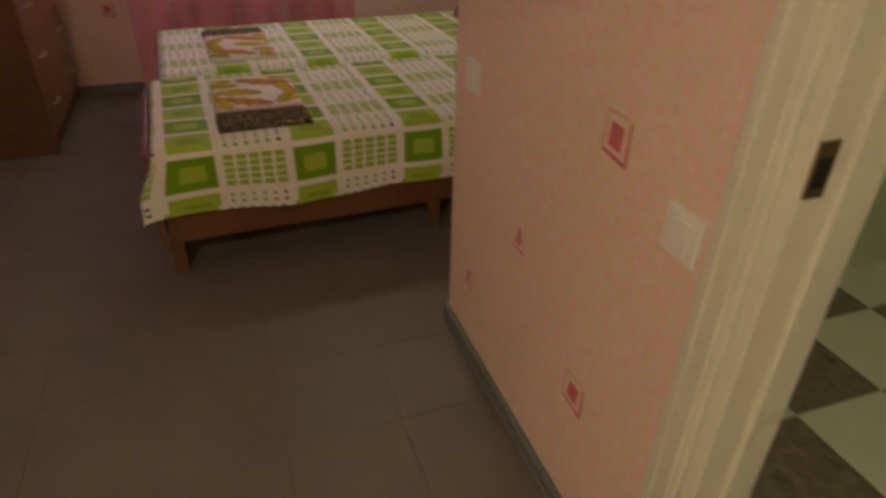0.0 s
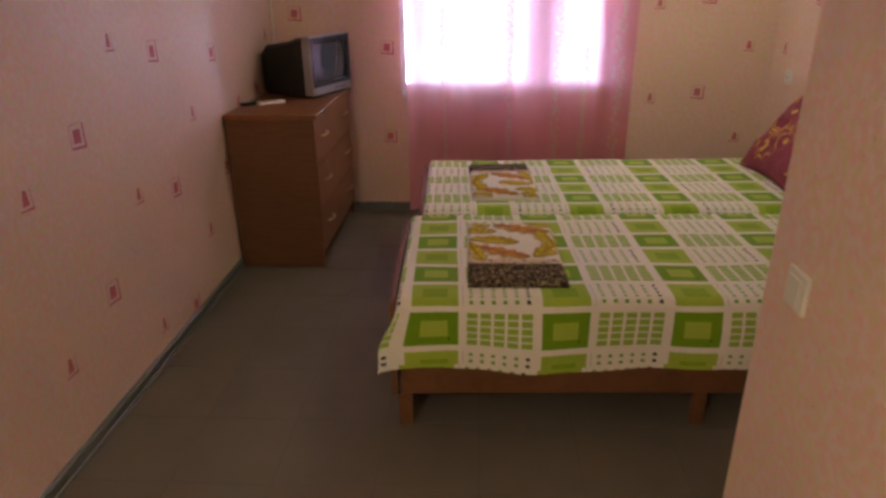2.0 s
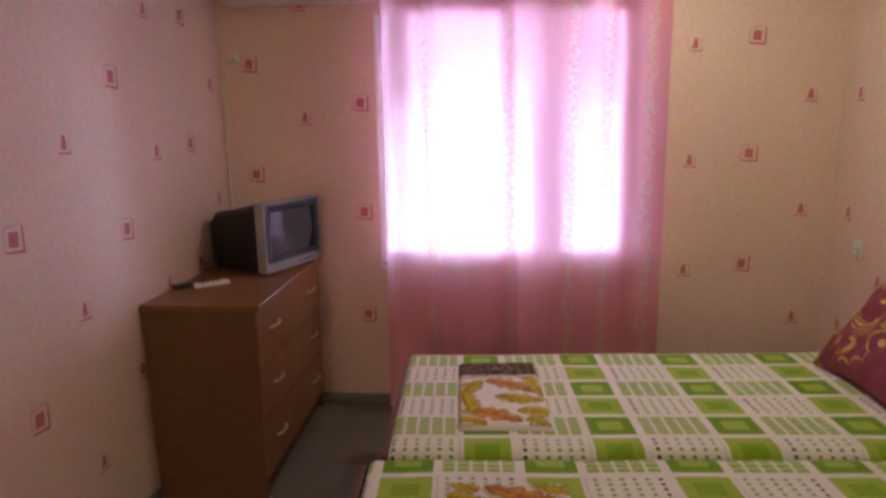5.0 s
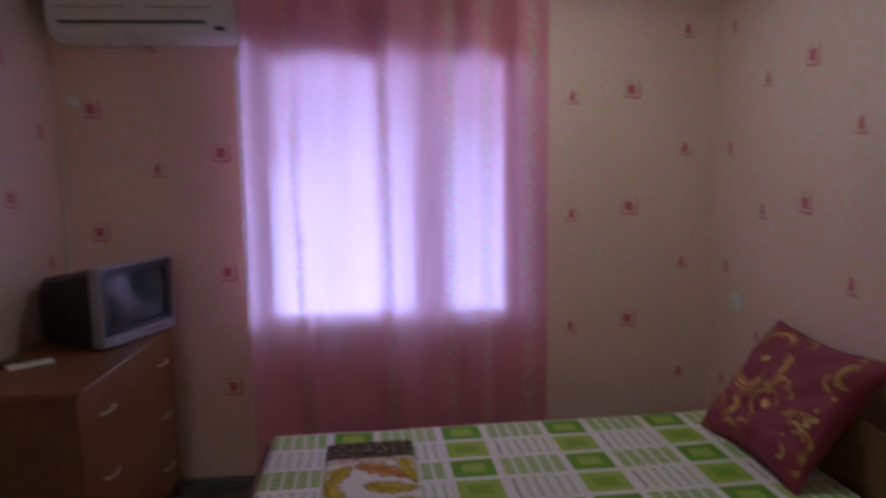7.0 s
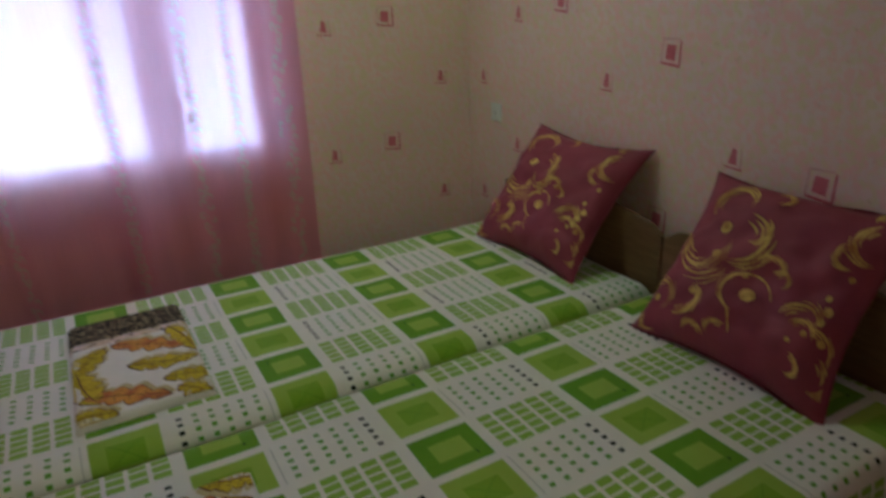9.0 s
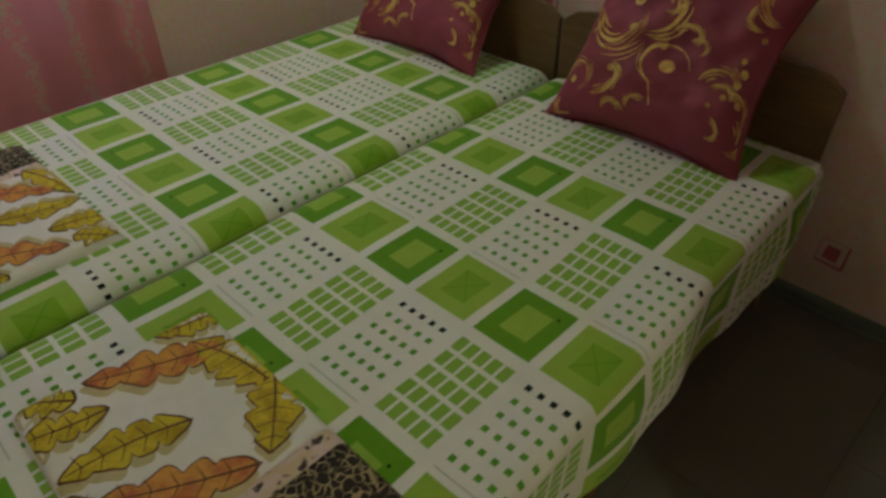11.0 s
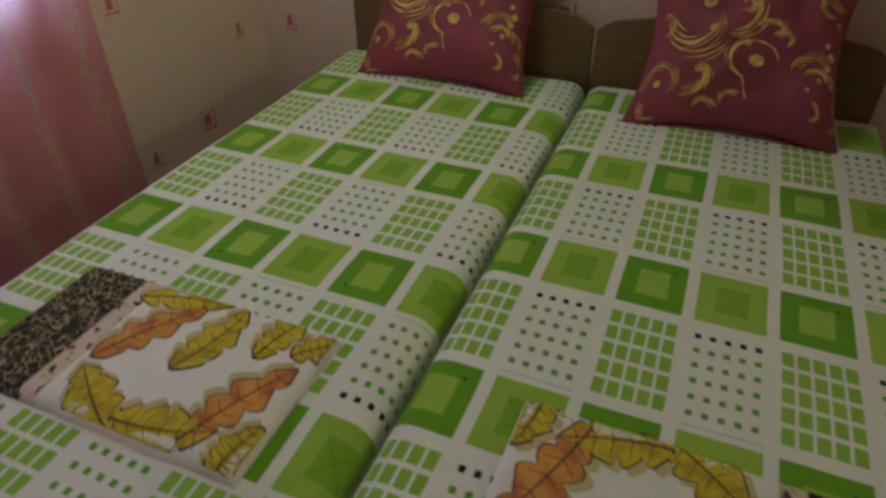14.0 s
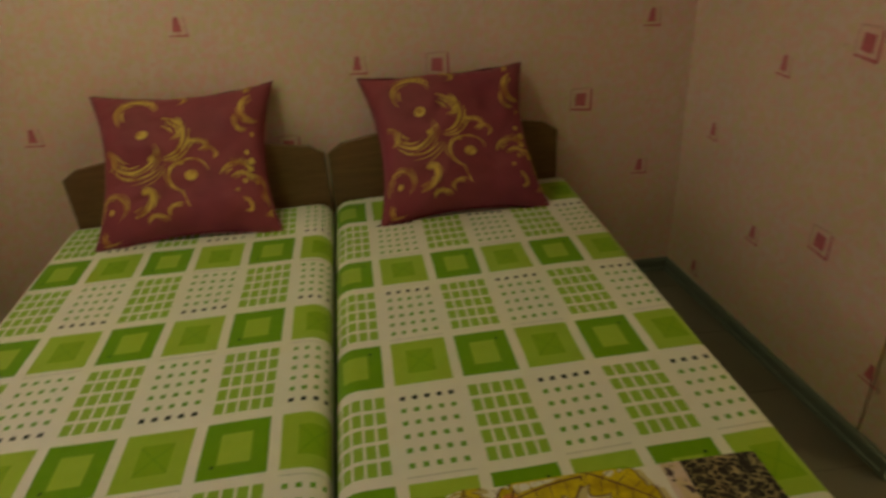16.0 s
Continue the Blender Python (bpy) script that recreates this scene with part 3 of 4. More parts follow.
def make_bed(name, x0, y0, y1, label):
    """Low bed: chipboard box on plank legs, arched headboard at the east wall."""
    bed = tagged(empty(name, x0, (y0 + y1) / 2, 0), label, "bed", group="pair of beds pushed together")
    w = y1 - y0
    x1 = 2.985 - x0
    part("side_rail", boxm(0.02, x1, -w / 2 + 0.012, -w / 2 + 0.030, 0.135, 0.330, 0.002, 1), M["bedwood"], bed)
    part("side_rail", boxm(0.02, x1, w / 2 - 0.030, w / 2 - 0.012, 0.135, 0.330, 0.002, 1), M["bedwood"], bed)
    bm = bmesh.new()
    out = [(-w / 2 + 0.004, 0.135), (w / 2 - 0.004, 0.135), (w / 2 - 0.004, 0.455)]
    out += [(w / 2 - 0.004 - 0.03 * (1 - math.cos(radians(a))), 0.455 + 0.03 * math.sin(radians(a))) for a in (30, 60, 90)]
    out += [(-w / 2 + 0.034 - 0.03 * math.sin(radians(a)), 0.485 - 0.03 * (1 - math.cos(radians(a)))) for a in (0, 30, 60, 90)]
    part("footboard", prism(bm, out, -0.012, 0.008), M["bedwood"], bed, "brown chipboard footboard with rounded corners")
    part("base", boxm(0.02, x1, -w / 2 + 0.031, w / 2 - 0.031, 0.225, 0.245), M["bedwood"], bed)
    part("mattress", boxm(0.02, x1 - 0.01, -w / 2 + 0.032, w / 2 - 0.032, 0.246, ZT - 0.012, 0.02), M["mattress"], bed)
    for x in (0.009, 1.03, x1 - 0.06):
        for s in (-1, 1):
            ya, yb = sorted((s * (w / 2 - 0.0115), s * (w / 2 - 0.030)))
            part("leg", boxm(x, x + 0.048, ya, yb, 0.0, 0.1345, 0.002, 1), M["bedwood"], bed)
    bm = bmesh.new()
    n = 18
    top = []
    for i in range(n + 1):
        f = i / n
        yy = -w / 2 + 0.004 + f * (w - 0.008)
        d = min(f, 1 - f) * w
        top.append((yy, 0.700 + 0.050 * math.sin(math.pi * f) - (0.022 * (1 - math.sqrt(max(0, 1 - (1 - d / 0.022) ** 2))) if d < 0.022 else 0)))
    prism(bm, [(w / 2 - 0.004, 0.12), (-w / 2 + 0.004, 0.12)] + top, x1, x1 + 0.020)
    bmesh.ops.bevel(bm, geom=[e for e in bm.edges if abs(e.verts[0].co.x - e.verts[1].co.x) < 1e-5], offset=0.002, segments=1, affect="EDGES")
    part("headboard", bm, M["headwood"], bed, "brown laminate headboard with a gently arched top")
    return bed


SEAM = 2.490
skewed(make_bed("bed", 0.988, 1.655, SEAM - 0.002, "low single bed of brown chipboard beside the passage"))
skewed(make_bed("bed", 1.045, SEAM + 0.002, 3.372, "low single bed of brown chipboard beside the window"))


def make_spread(dx, y0, y1, front_drop, back_drop, uvfn, label, hang_front):
    """A printed cover over one mattress, with soft edges and hanging sides."""
    thing = tagged(empty("bedspread", 2.0, (y0 + y1) / 2, ZT), label, "bedspread", group="two matching bedspreads")
    x0, x1, r = 1.030 + dx, 2.980, 0.035
    arc = r * math.pi / 2

    def bend(t, lo, hi, dlo, dhi, rl, rh):
        """Arc length to (place, drop) across a top with rounded ends."""
        al, ah = rl * math.pi / 2, rh * math.pi / 2
        if t < 0:
            return lo, rl - t
        if t < al:
            g = t / rl
            return lo + rl * (1 - math.cos(g)), rl * (1 - math.sin(g))
        mid = hi - lo - rl - rh
        if t < al + mid:
            return lo + rl + (t - al), 0.0
        if t < al + mid + ah:
            g = (t - al - mid) / rh
            return hi - rh + rh * math.sin(g), rh * (1 - math.cos(g))
        return hi, rh + (t - al - mid - ah)
    rf, rb = (0.016, 0.050) if hang_front else (0.050, 0.020)
    tv0, tv1 = -front_drop, (rf + rb) * math.pi / 2 + (y1 - y0 - rf - rb) + back_drop
    rx0, rx1 = 0.022, 0.045
    tu0, tu1 = -0.018, (rx0 + rx1) * math.pi / 2 + (x1 - x0 - rx0 - rx1) + 0.10

    def flat(a, b):
        tu, tv = tu0 + a * (tu1 - tu0), tv0 + b * (tv1 - tv0)
        x, du = bend(tu, x0, x1, 0, 0, rx0, rx1)
        y, dv = bend(tv, y0, y1, 0, 0, rf, rb)
        return tu, tv, x, y, du, dv

    def place(a, b):
        tu, tv, x, y, du, dv = flat(a, b)
        p = Vector((x * 1.7, y * 1.7, 3))
        sag = 0.006 * (noise.noise(p) - 0.3) + 0.0022 * noise.noise(p * 4.1)
        z = ZT - dv - (du if dv < 0.1 else du * 0.4) + sag * (1 if dv < 0.02 else 0.3)
        hang = max(0.0, dv - rf) if tv < 0 else 0.0
        if hang and hang_front:
            y += -0.012 * min(1, hang / 0.1) * (0.6 + math.sin(9.5 * x + 0.6)) - 0.004 * math.sin(23 * x) * hang / 0.2 - 0.006
            if x < 1.16:
                k = (1.16 - x) / 0.13
                x -= 0.045 * k * k * min(1, hang / 0.15)
                y -= 0.018 * k * min(1, hang / 0.2)
            z += 0.008 * math.sin(7 * x) * hang / 0.2
        return (x, y, z)

    bm = grid(place, 130, 76, lambda a, b: uvfn(flat(a, b)[0] + x0 - (math.pi / 2 - 1) * rx0, flat(a, b)[1] + y0 - (math.pi / 2 - 1) * rf))
    ob = part("cover", local(bm, thing), M["spread"], thing, smooth=True)
    sol = ob.modifiers.new("thickness", "SOLIDIFY")
    sol.thickness, sol.offset = 0.004, -1
    if hang_front:
        hem = grid(lambda a, b: Vector(place(a, b * 0.013)) + Vector((0, -0.0016, 0)), 130, 2, lambda a, b: uvfn(flat(a, b * 0.013)[0] + x0, flat(a, b * 0.013)[1] + y0 + 0.02))
    else:
        hem = grid(lambda a, b: Vector(place(a, 1 - b * 0.013)) + Vector((0, 0.0016, 0)), 130, 2, lambda a, b: uvfn(flat(a, 1 - b * 0.013)[0] + x0, flat(a, 1 - b * 0.013)[1] + y0))
    part("hem", local(hem, thing), M["spread"], thing, "narrow stitched hem", smooth=True)
    return thing


skewed(make_spread(-0.026, 1.642, SEAM - 0.008, 0.245, 0.10, lambda x, y: ((2.056 - x) * 0.965, (2.501 - y) * 1.03), "white cotton bedspread printed with green squares, hanging over the bed's side", True))
skewed(make_spread(0.025, SEAM + 0.004, 3.376, 0.10, 0.16, lambda x, y: ((x - 1.712) * 0.983, y - 2.609), "white cotton bedspread printed with green squares, lying flat on the bed", False))

# ---------------------------------------------------------------- towels
def oak_leaf(bm, cx, cy, ln, wd, ang, surf, grow=0.0, lobes=5, bend=0.0):
    """A lobed leaf laid on a surface, as one fan of faces."""
    n = 44
    ca, sa = math.cos(ang), math.sin(ang)
    left, right, spine = [], [], []
    for i in range(n + 1):
        f = i / n
        body = math.sin(math.pi * min(1, f ** 0.85)) ** 0.7
        lobe = 0.36 + 0.64 * (0.82 + 0.18 * math.sin(23 * f + 5 * ang)) * abs(math.sin(math.pi * (lobes * f + 0.12 * math.sin(9 * f + ang)))) ** 0.5
        h = wd * body * lobe + grow
        t = (f - 0.5) * (ln + 2 * grow)
        c = bend * (1 - (2 * f - 1) ** 2)
        for side, row in ((1, left), (-1, right), (0, spine)):
            p, q = t, c + side * h
            row.append(bm.verts.new(surf(cx + ca * p - sa * q, cy + sa * p + ca * q)))
    for i in range(n):
        bm.faces.new((spine[i], spine[i + 1], left[i + 1], left[i]))
        bm.faces.new((right[i], right[i + 1], spine[i + 1], spine[i]))


LEAVES = [  # across and along the print (0 to 1), the axis across and along, half width, colour, bow
    (0.90, 0.20, 0.13, 0.42, 0.031, "y", 0.010), (0.62, 0.19, 0.52, 0.26, 0.033, "o", 0.006), (0.70, 0.47, 0.50, 0.09, 0.035, "y", -0.010), (0.38, 0.82, 0.56, 0.21, 0.036, "o", 0.006),
    (0.13, 0.24, 0.27, -0.33, 0.040, "y", 0.004), (0.12, 0.60, 0.12, 0.40, 0.044, "y", -0.010), (0.88, 0.78, 0.40, 0.11, 0.029, "y", 0.008), (0.86, 0.95, 0.20, 0.16, 0.026, "y", 0.0), (0.12, 0.95, 0.32, 0.05, 0.030, "y", 0.006)]


def make_towel(x0, x1, y0, y1, flip, rz, label):
    """Thick folded terry towel with printed leaves and a leopard border at one end."""
    cx, cy = (x0 + x1) / 2, (y0 + y1) / 2
    w, l, h = x1 - x0, y1 - y0, 0.024
    t = tagged(empty("towel", cx, cy, ZT - 0.003, rz + (180 if flip else 0)), label, "towel", group="folded towels on the beds")
    split = -l / 2 + 0.185

    def top(p, q):
        ex = max(0, abs(p) - (w / 2 - 0.02)) / 0.02
        ey = max(0, abs(q) - (l / 2 - 0.02)) / 0.02
        e = min(1, math.hypot(ex, ey))
        return h * (0.35 + 0.65 * math.sqrt(max(0, 1 - e * e))) + 0.0022 * noise.noise(Vector((p * 9, q * 9, 1 + x0)))

    def on(p, q, off=0.0012):
        p = max(-w / 2 + 0.004, min(w / 2 - 0.004, p))
        q = max(-l / 2 + 0.004, min(l / 2 - 0.004, q))
        return (p, q, top(p, q) + off)

    def slab(q0, q1, name, m, lab):
        bm = grid(lambda a, b: (-w / 2 + a * w, q0 + b * (q1 - q0), top(-w / 2 + a * w, q0 + b * (q1 - q0))), 36, max(6, int((q1 - q0) / 0.009)))
        rim = [e for e in bm.edges if e.is_boundary]
        ret = bmesh.ops.extrude_edge_only(bm, edges=rim)
        for v in ret["geom"]:
            if isinstance(v, bmesh.types.BMVert):
                v.co.z = 0.0
        part(name, bm, m, t, lab, smooth=True)
    slab(split + 0.0005, l / 2, "printed_cloth", M["towel"], "white terry printed with autumn oak leaves")
    slab(split - 0.036, split, "tan_border", M["towel_tan"], "tan patterned border stripe")
    slab(-l / 2, split - 0.0365, "leopard_border", M["leopard"], "dark leopard-print border")
    # the folded layer underneath shows as a second lip
    part("under_fold", boxm(-w / 2 + 0.006, w / 2 - 0.003, -l / 2 + 0.006, l / 2 - 0.004, 0.0005, h * 0.33, 0.003, 2), M["leopard"], t)
    run = l / 2 - split
    for across, along, da, db, wd, col, bow in LEAVES:
        px, q = (0.5 - across) * w, split + along * run
        a = math.atan2(db * run, -da * w)
        ln, wd = math.hypot(db * run, da * w) * 1.06, wd * 1.24
        bm = bmesh.new()
        oak_leaf(bm, px * 1.02 - 0.010, q - 0.012, ln * 1.02, wd * 1.05, a, lambda p, s: on(p, s, 0.0006), 0.002, 4, bow)
        part("leaf_shadow", bm, M["leaf_shadow"], t, "soft olive shadow print")
        bm = bmesh.new()
        oak_leaf(bm, px, q, ln, wd, a, lambda p, s: on(p, s, 0.0011), 0.0032, 4, bow)
        lf = part("leaf_outline", bm, M["leaf_line"], t)
        bm = bmesh.new()
        oak_leaf(bm, px, q, ln, wd, a, lambda p, s: on(p, s, 0.0017), 0.0, 4, bow)
        part("leaf", bm, M["leaf_orange"] if col == "o" else M["leaf_yellow"], lf)
        bm = bmesh.new()
        ca, sa = math.cos(a), math.sin(a)
        to = lambda p, s: (px + ca * p - sa * s, q + sa * p + ca * s)
        n = 12
        line = [to((i / n - 0.5) * ln * 1.06, bow * (1 - (2 * i / n - 1) ** 2)) for i in range(n + 1)]
        ribbon(bm, line, [0.0024 * (1 - 0.6 * i / n) for i in range(n + 1)], lambda p, s: on(p, s, 0.0024))
        for i in (2, 4, 6, 8, 10):
            f = i / n
            b0 = bow * (1 - (2 * f - 1) ** 2)
            for sd in (-1, 1):
                ribbon(bm, [to((f - 0.5) * ln, b0), to((f - 0.44) * ln, b0 + sd * wd * 0.62)], [0.0011, 0.0005], lambda p, s: on(p, s, 0.0024))
        part("vein", bm, M["leaf_line"], lf)
    return t


skewed(make_towel(1.243, 1.582, 1.727, 2.290, False, -1.0, "folded leaf-print terry towel on the bed by the passage"))
skewed(make_towel(1.276, 1.592, 2.634, 3.215, True, 0.3, "folded leaf-print terry towel on the bed by the window"))

# ---------------------------------------------------------------- pillows
SCROLLS = [  # middle, radius, first angle, turns, half width
    (0.10, -0.31, 0.21, 10, 0.66, 0.020), (-0.45, 0.58, 0.23, 225, -0.62, 0.032), (-0.06, 0.78, 0.12, 120, -0.50, 0.022), (-0.20, 0.20, 0.29, 85, -0.48, 0.036), (-0.10, 0.34, 0.16, 60, -0.40, 0.024),
    (-0.49, 0.08, 0.27, 185, 0.52, 0.028), (-0.42, 0.04, 0.34, 205, 0.33, 0.022), (-0.82, 0.02, 0.13, 100, -0.50, 0.018), (-0.75, -0.60, 0.18, 210, -0.72, 0.020), (-0.47, -0.55, 0.19, -100, 0.44, 0.034),
    (-0.76, -0.84, 0.14, 160, 0.38, 0.026), (0.18, 0.00, 0.13, 160, -0.50, 0.022), (0.30, -0.06, 0.09, 150, -0.55, 0.018), (0.62, -0.34, 0.19, 178, -0.45, 0.026), (0.66, -0.42, 0.13, 160, -0.42, 0.020),
    (0.82, -0.46, 0.15, 130, -0.45, 0.020), (0.86, 0.58, 0.20, 110, 0.48, 0.034), (0.72, 0.40, 0.13, 130, 0.45, 0.022), (0.66, -0.70, 0.09, 90, -0.50, 0.018), (-0.25, -0.88, 0.12, 20, 0.40, 0.022),
    (0.84, 0.86, 0.13, 210, -0.40, 0.026), (0.84, -0.66, 0.16, 70, -0.42, 0.022), (-0.02, -0.76, 0.11, 60, 0.40, 0.018)]
BLOTS = [(0.12, -0.31, 0.070), (-0.375, 0.28, 0.065), (0.80, -0.13, 0.045), (0.74, -0.02, 0.032), (0.78, -0.24, 0.040), (0.86, -0.40, 0.032), (-0.30, -0.03, 0.042),
         (0.83, 0.22, 0.030), (-0.37, -0.46, 0.035), (0.02, -0.14, 0.028), (-0.75, -0.62, 0.038), (0.70, -0.40, 0.030), (0.60, -0.52, 0.024)]


def make_pillow(base, up, right, w, h, seed, label):
    """A square cushion with pinched corners, leaning back; base is the middle of its lower edge."""
    up, right, base = Vector(up).normalized(), Vector(right).normalized(), Vector(base)
    nrm = right.cross(up).normalized()
    p = tagged(empty("pillow", *base), label, "pillow", group="burgundy pillows")

    def at(a, b, side, off=0.0):
        pin = 1 - 0.155 * (1 - b * b) * abs(a) ** 3
        pinb = 1 - (0.12 if b > 0 else 0.02) * (1 - a * a) * abs(b) ** 3
        thick = (0.098 if side > 0 else 0.070) * max(0, (1 - a ** 4)) ** 0.62 * max(0, (1 - b ** 4)) ** 0.62
        n1 = noise.noise(Vector((a * 1.8 + seed, b * 1.8, seed))) * 0.026 + noise.noise(Vector((a * 5 + seed, b * 4, 2))) * 0.016
        crease = 0.010 * math.exp(-((b - 0.05 - 0.25 * a) / 0.07) ** 2) * max(0, abs(a) - 0.25) + 0.012 * math.exp(-((a * 0.7 + b * 0.7 - 1.05) / 0.08) ** 2)
        crease += 0.020 * noise.ridged_multi_fractal(Vector((a * 1.6 + 0.8 * b + seed, b * 2.4 - a, seed)), 1.0, 2.2, 2, 1.0, 2.0) * (0.35 + abs(a) * 0.65)
        t = side * (thick * (1 + n1 * 8) - crease * (1 - a * a)) + off
        slump = 0.03 * (1 - b) * 0.5 * a * a
        return base + right * (a * w / 2 * pin) + up * (h / 2 + b * h / 2 * pinb - slump) + nrm * (t + 0.012 * math.sin(2.2 * a + seed) * (1 + b) / 2)

    bm = grid(lambda a, b: at(2 * a - 1, 2 * b - 1, 1), 64, 64)
    bk = grid(lambda a, b: at(2 * a - 1, 2 * b - 1, -1), 64, 64)
    me = bpy.data.meshes.new("tmp")
    bk.to_mesh(me)
    bk.free()
    bm.from_mesh(me)
    bpy.data.meshes.remove(me)
    bmesh.ops.remove_doubles(bm, verts=bm.verts, dist=0.0006)
    bmesh.ops.recalc_face_normals(bm, faces=bm.faces)
    part("cushion", local(bm, p), M["burgundy"], p, smooth=True)
    seam = bmesh.new()
    ring = [(-1 + i / 10, -1) for i in range(20)] + [(1, -1 + i / 10) for i in range(20)] + [(1 - i / 10, 1) for i in range(20)] + [(-1, 1 - i / 10) for i in range(21)]
    tube(seam, [at(a, b, 0) for a, b in ring], 0.0035, 6)
    part("piping", local(seam, p), M["burgundy"], p)
    on = lambda a, b: at(max(-0.97, min(0.97, a)), max(-0.97, min(0.97, b)), 1, 0.0045)
    for i, (x, y, r, st, tn, wd) in enumerate(SCROLLS):
        bm = bmesh.new()
        shrink = 0.15 if i else 0.0
        line, wds = curl(x, y, r, st, tn, wd, 26, shrink)
        if i == 0:
            # the spiral runs out into a long tail
            ex, ey = line[-1]
            line += [(ex + 0.010 * k, ey - 0.030 * k) for k in range(1, 8)]
            wds = [wd * (0.5 + 0.7 * math.sin(math.pi * k / len(line))) for k in range(len(line))]
        ribbon(bm, line, [k * 0.55 for k in wds], on)
        # feathered strokes beside the main one
        for grow, f0, f1, thin in ((0.84, 0.05, 0.60, 0.22), (1.17, 0.40, 1.05, 0.20), (0.66, 0.00, 0.36, 0.20), (1.30, 0.60, 0.95, 0.16)):
            if i == 0 and grow < 1:
                continue
            side, sw = curl(x, y, r * grow, st + 360 * tn * f0, tn * (f1 - f0), wd * thin * 1.5, 14, 0.2)
            ribbon(bm, side, sw, on)
        part("gold_scroll", local(bm, p), M["gold"], p)
    for x, y, r in BLOTS:
        bm = bmesh.new()
        blot(bm, x, y, r, on)
        part("gold_dot", local(bm, p), M["gold"], p)
    return p


make_pillow((2.741, 2.038, ZT + 0.010), (0.314, 0.03, 0.395), (0.05, -1, 0), 0.572, 0.505, 1.3, "burgundy satin pillow with gold scrolls, leaning on a headboard")
make_pillow((2.750, 2.934, ZT + 0.012), (0.312, 0.003, 0.392), (0.055, -1, 0), 0.590, 0.503, 4.1, "burgundy satin gold-scrolled pillow leaning back near the window")

# ---------------------------------------------------------------- dresser
dr = tagged(empty("dresser", 0.008, 2.940, 0), "brown laminate chest of three wide drawers against the wall", "dresser")
DW, DD, DH2 = 0.925, 0.455, 0.84
part("top", boxm(0, DD + 0.022, -0.012, DW + 0.008, DH2 - 0.024, DH2, 0.003), M["dresser_front"], dr)
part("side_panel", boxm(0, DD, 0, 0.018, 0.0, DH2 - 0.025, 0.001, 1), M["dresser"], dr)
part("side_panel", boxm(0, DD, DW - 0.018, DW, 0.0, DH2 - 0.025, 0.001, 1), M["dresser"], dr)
part("back_panel", boxm(0.001, 0.007, 0.019, DW - 0.019, 0.05, DH2 - 0.025), M["dresser"], dr)
part("plinth", boxm(DD - 0.045, DD - 0.027, 0.019, DW - 0.019, 0.0, 0.085), M["edge"], dr)
for k in range(3):
    z0 = 0.092 + k * 0.240
    d = part("drawer", boxm(DD - 0.016, DD + 0.004, 0.004, DW - 0.004, z0, z0 + 0.235, 0.002, 1), M["dresser_front"], dr, "drawer with a reddish-brown laminate front")
    for y in (0.200, 0.765):
        bm = bmesh.new()
        zc = z0 + 0.130
        tube(bm, [(DD + 0.003, y - 0.048, zc), (DD + 0.018, y - 0.044, zc + 0.001), (DD + 0.024, y - 0.02, zc + 0.002), (DD + 0.026, y, zc + 0.003), (DD + 0.024, y + 0.02, zc + 0.002), (DD + 0.018, y + 0.044, zc + 0.001), (DD + 0.003, y + 0.048, zc)], [0.006, 0.0056, 0.005, 0.006, 0.005, 0.0056, 0.006], 8)
        part("handle", bm, M["chrome"], d, "bright metal bow handle")

# ---------------------------------------------------------------- television
tv = tagged(empty("television", 0.438, 3.590, DH2, -21.5), "small silver tube television with a black back on the dresser", "television")
# front faces local +x, width along y
W2, H = 0.205, 0.335
bm = bmesh.new()
for a in ((-W2, -W2 + 0.032, 0.012, H), (W2 - 0.032, W2, 0.012, H), (-W2 + 0.032, W2 - 0.032, H - 0.030, H), (-W2 + 0.032, W2 - 0.032, 0.012, 0.062)):
    box(bm, -0.055, 0.0, a[0], a[1], a[2], a[3], 0.005, 2)
part("bezel", bm, M["grey_plastic"], tv, "silver plastic front frame")
bm = bmesh.new()
for a in ((-W2 + 0.010, -W2 + 0.042, 0.056, H - 0.008), (W2 - 0.042, W2 - 0.010, 0.056, H - 0.008), (-W2 + 0.042, W2 - 0.042, H - 0.040, H - 0.008), (-W2 + 0.042, W2 - 0.042, 0.056, 0.080)):
    box(bm, -0.02, 0.004, a[0], a[1], a[2], a[3], 0.003, 1)
part("inner_frame", bm, M["dark_grey"], tv, "dark blue-grey screen surround")
part("screen", grid(lambda a, b: (-0.022 + 0.018 * (1 - (2 * a - 1) ** 2) * 0.5 + 0.018 * (1 - (2 * b - 1) ** 2) * 0.5, -W2 + 0.030 + a * (2 * W2 - 0.06), 0.066 + b * (H - 0.094)), 16, 14), M["screen"], tv, "curved dark picture tube", smooth=True)
bm = bmesh.new()
rings = []
for x, sw, z0, z1 in ((-0.055, W2 - 0.004, 0.014, H - 0.004), (-0.11, W2 - 0.012, 0.012, H - 0.012), (-0.17, 0.188, 0.012, H - 0.030), (-0.34, 0.168, 0.012, H - 0.055), (-0.40, 0.13, 0.02, H - 0.09)):
    rings.append([bm.verts.new(q) for q in ((x, -sw, z0), (x, sw, z0), (x, sw, z1 - 0.02), (x, sw - 0.02, z1), (x, -sw + 0.02, z1), (x, -sw, z1 - 0.02))])
for a, b in zip(rings, rings[1:]):
    for k in range(6):
        bm.faces.new((a[k], a[(k + 1) % 6], b[(k + 1) % 6], b[k]))
bm.faces.new(rings[0])
bm.faces.new(rings[-1][::-1])
bmesh.ops.recalc_face_normals(bm, faces=bm.faces)
part("back_shell", bm, M["black_plastic"], tv, "black tapering back shell")
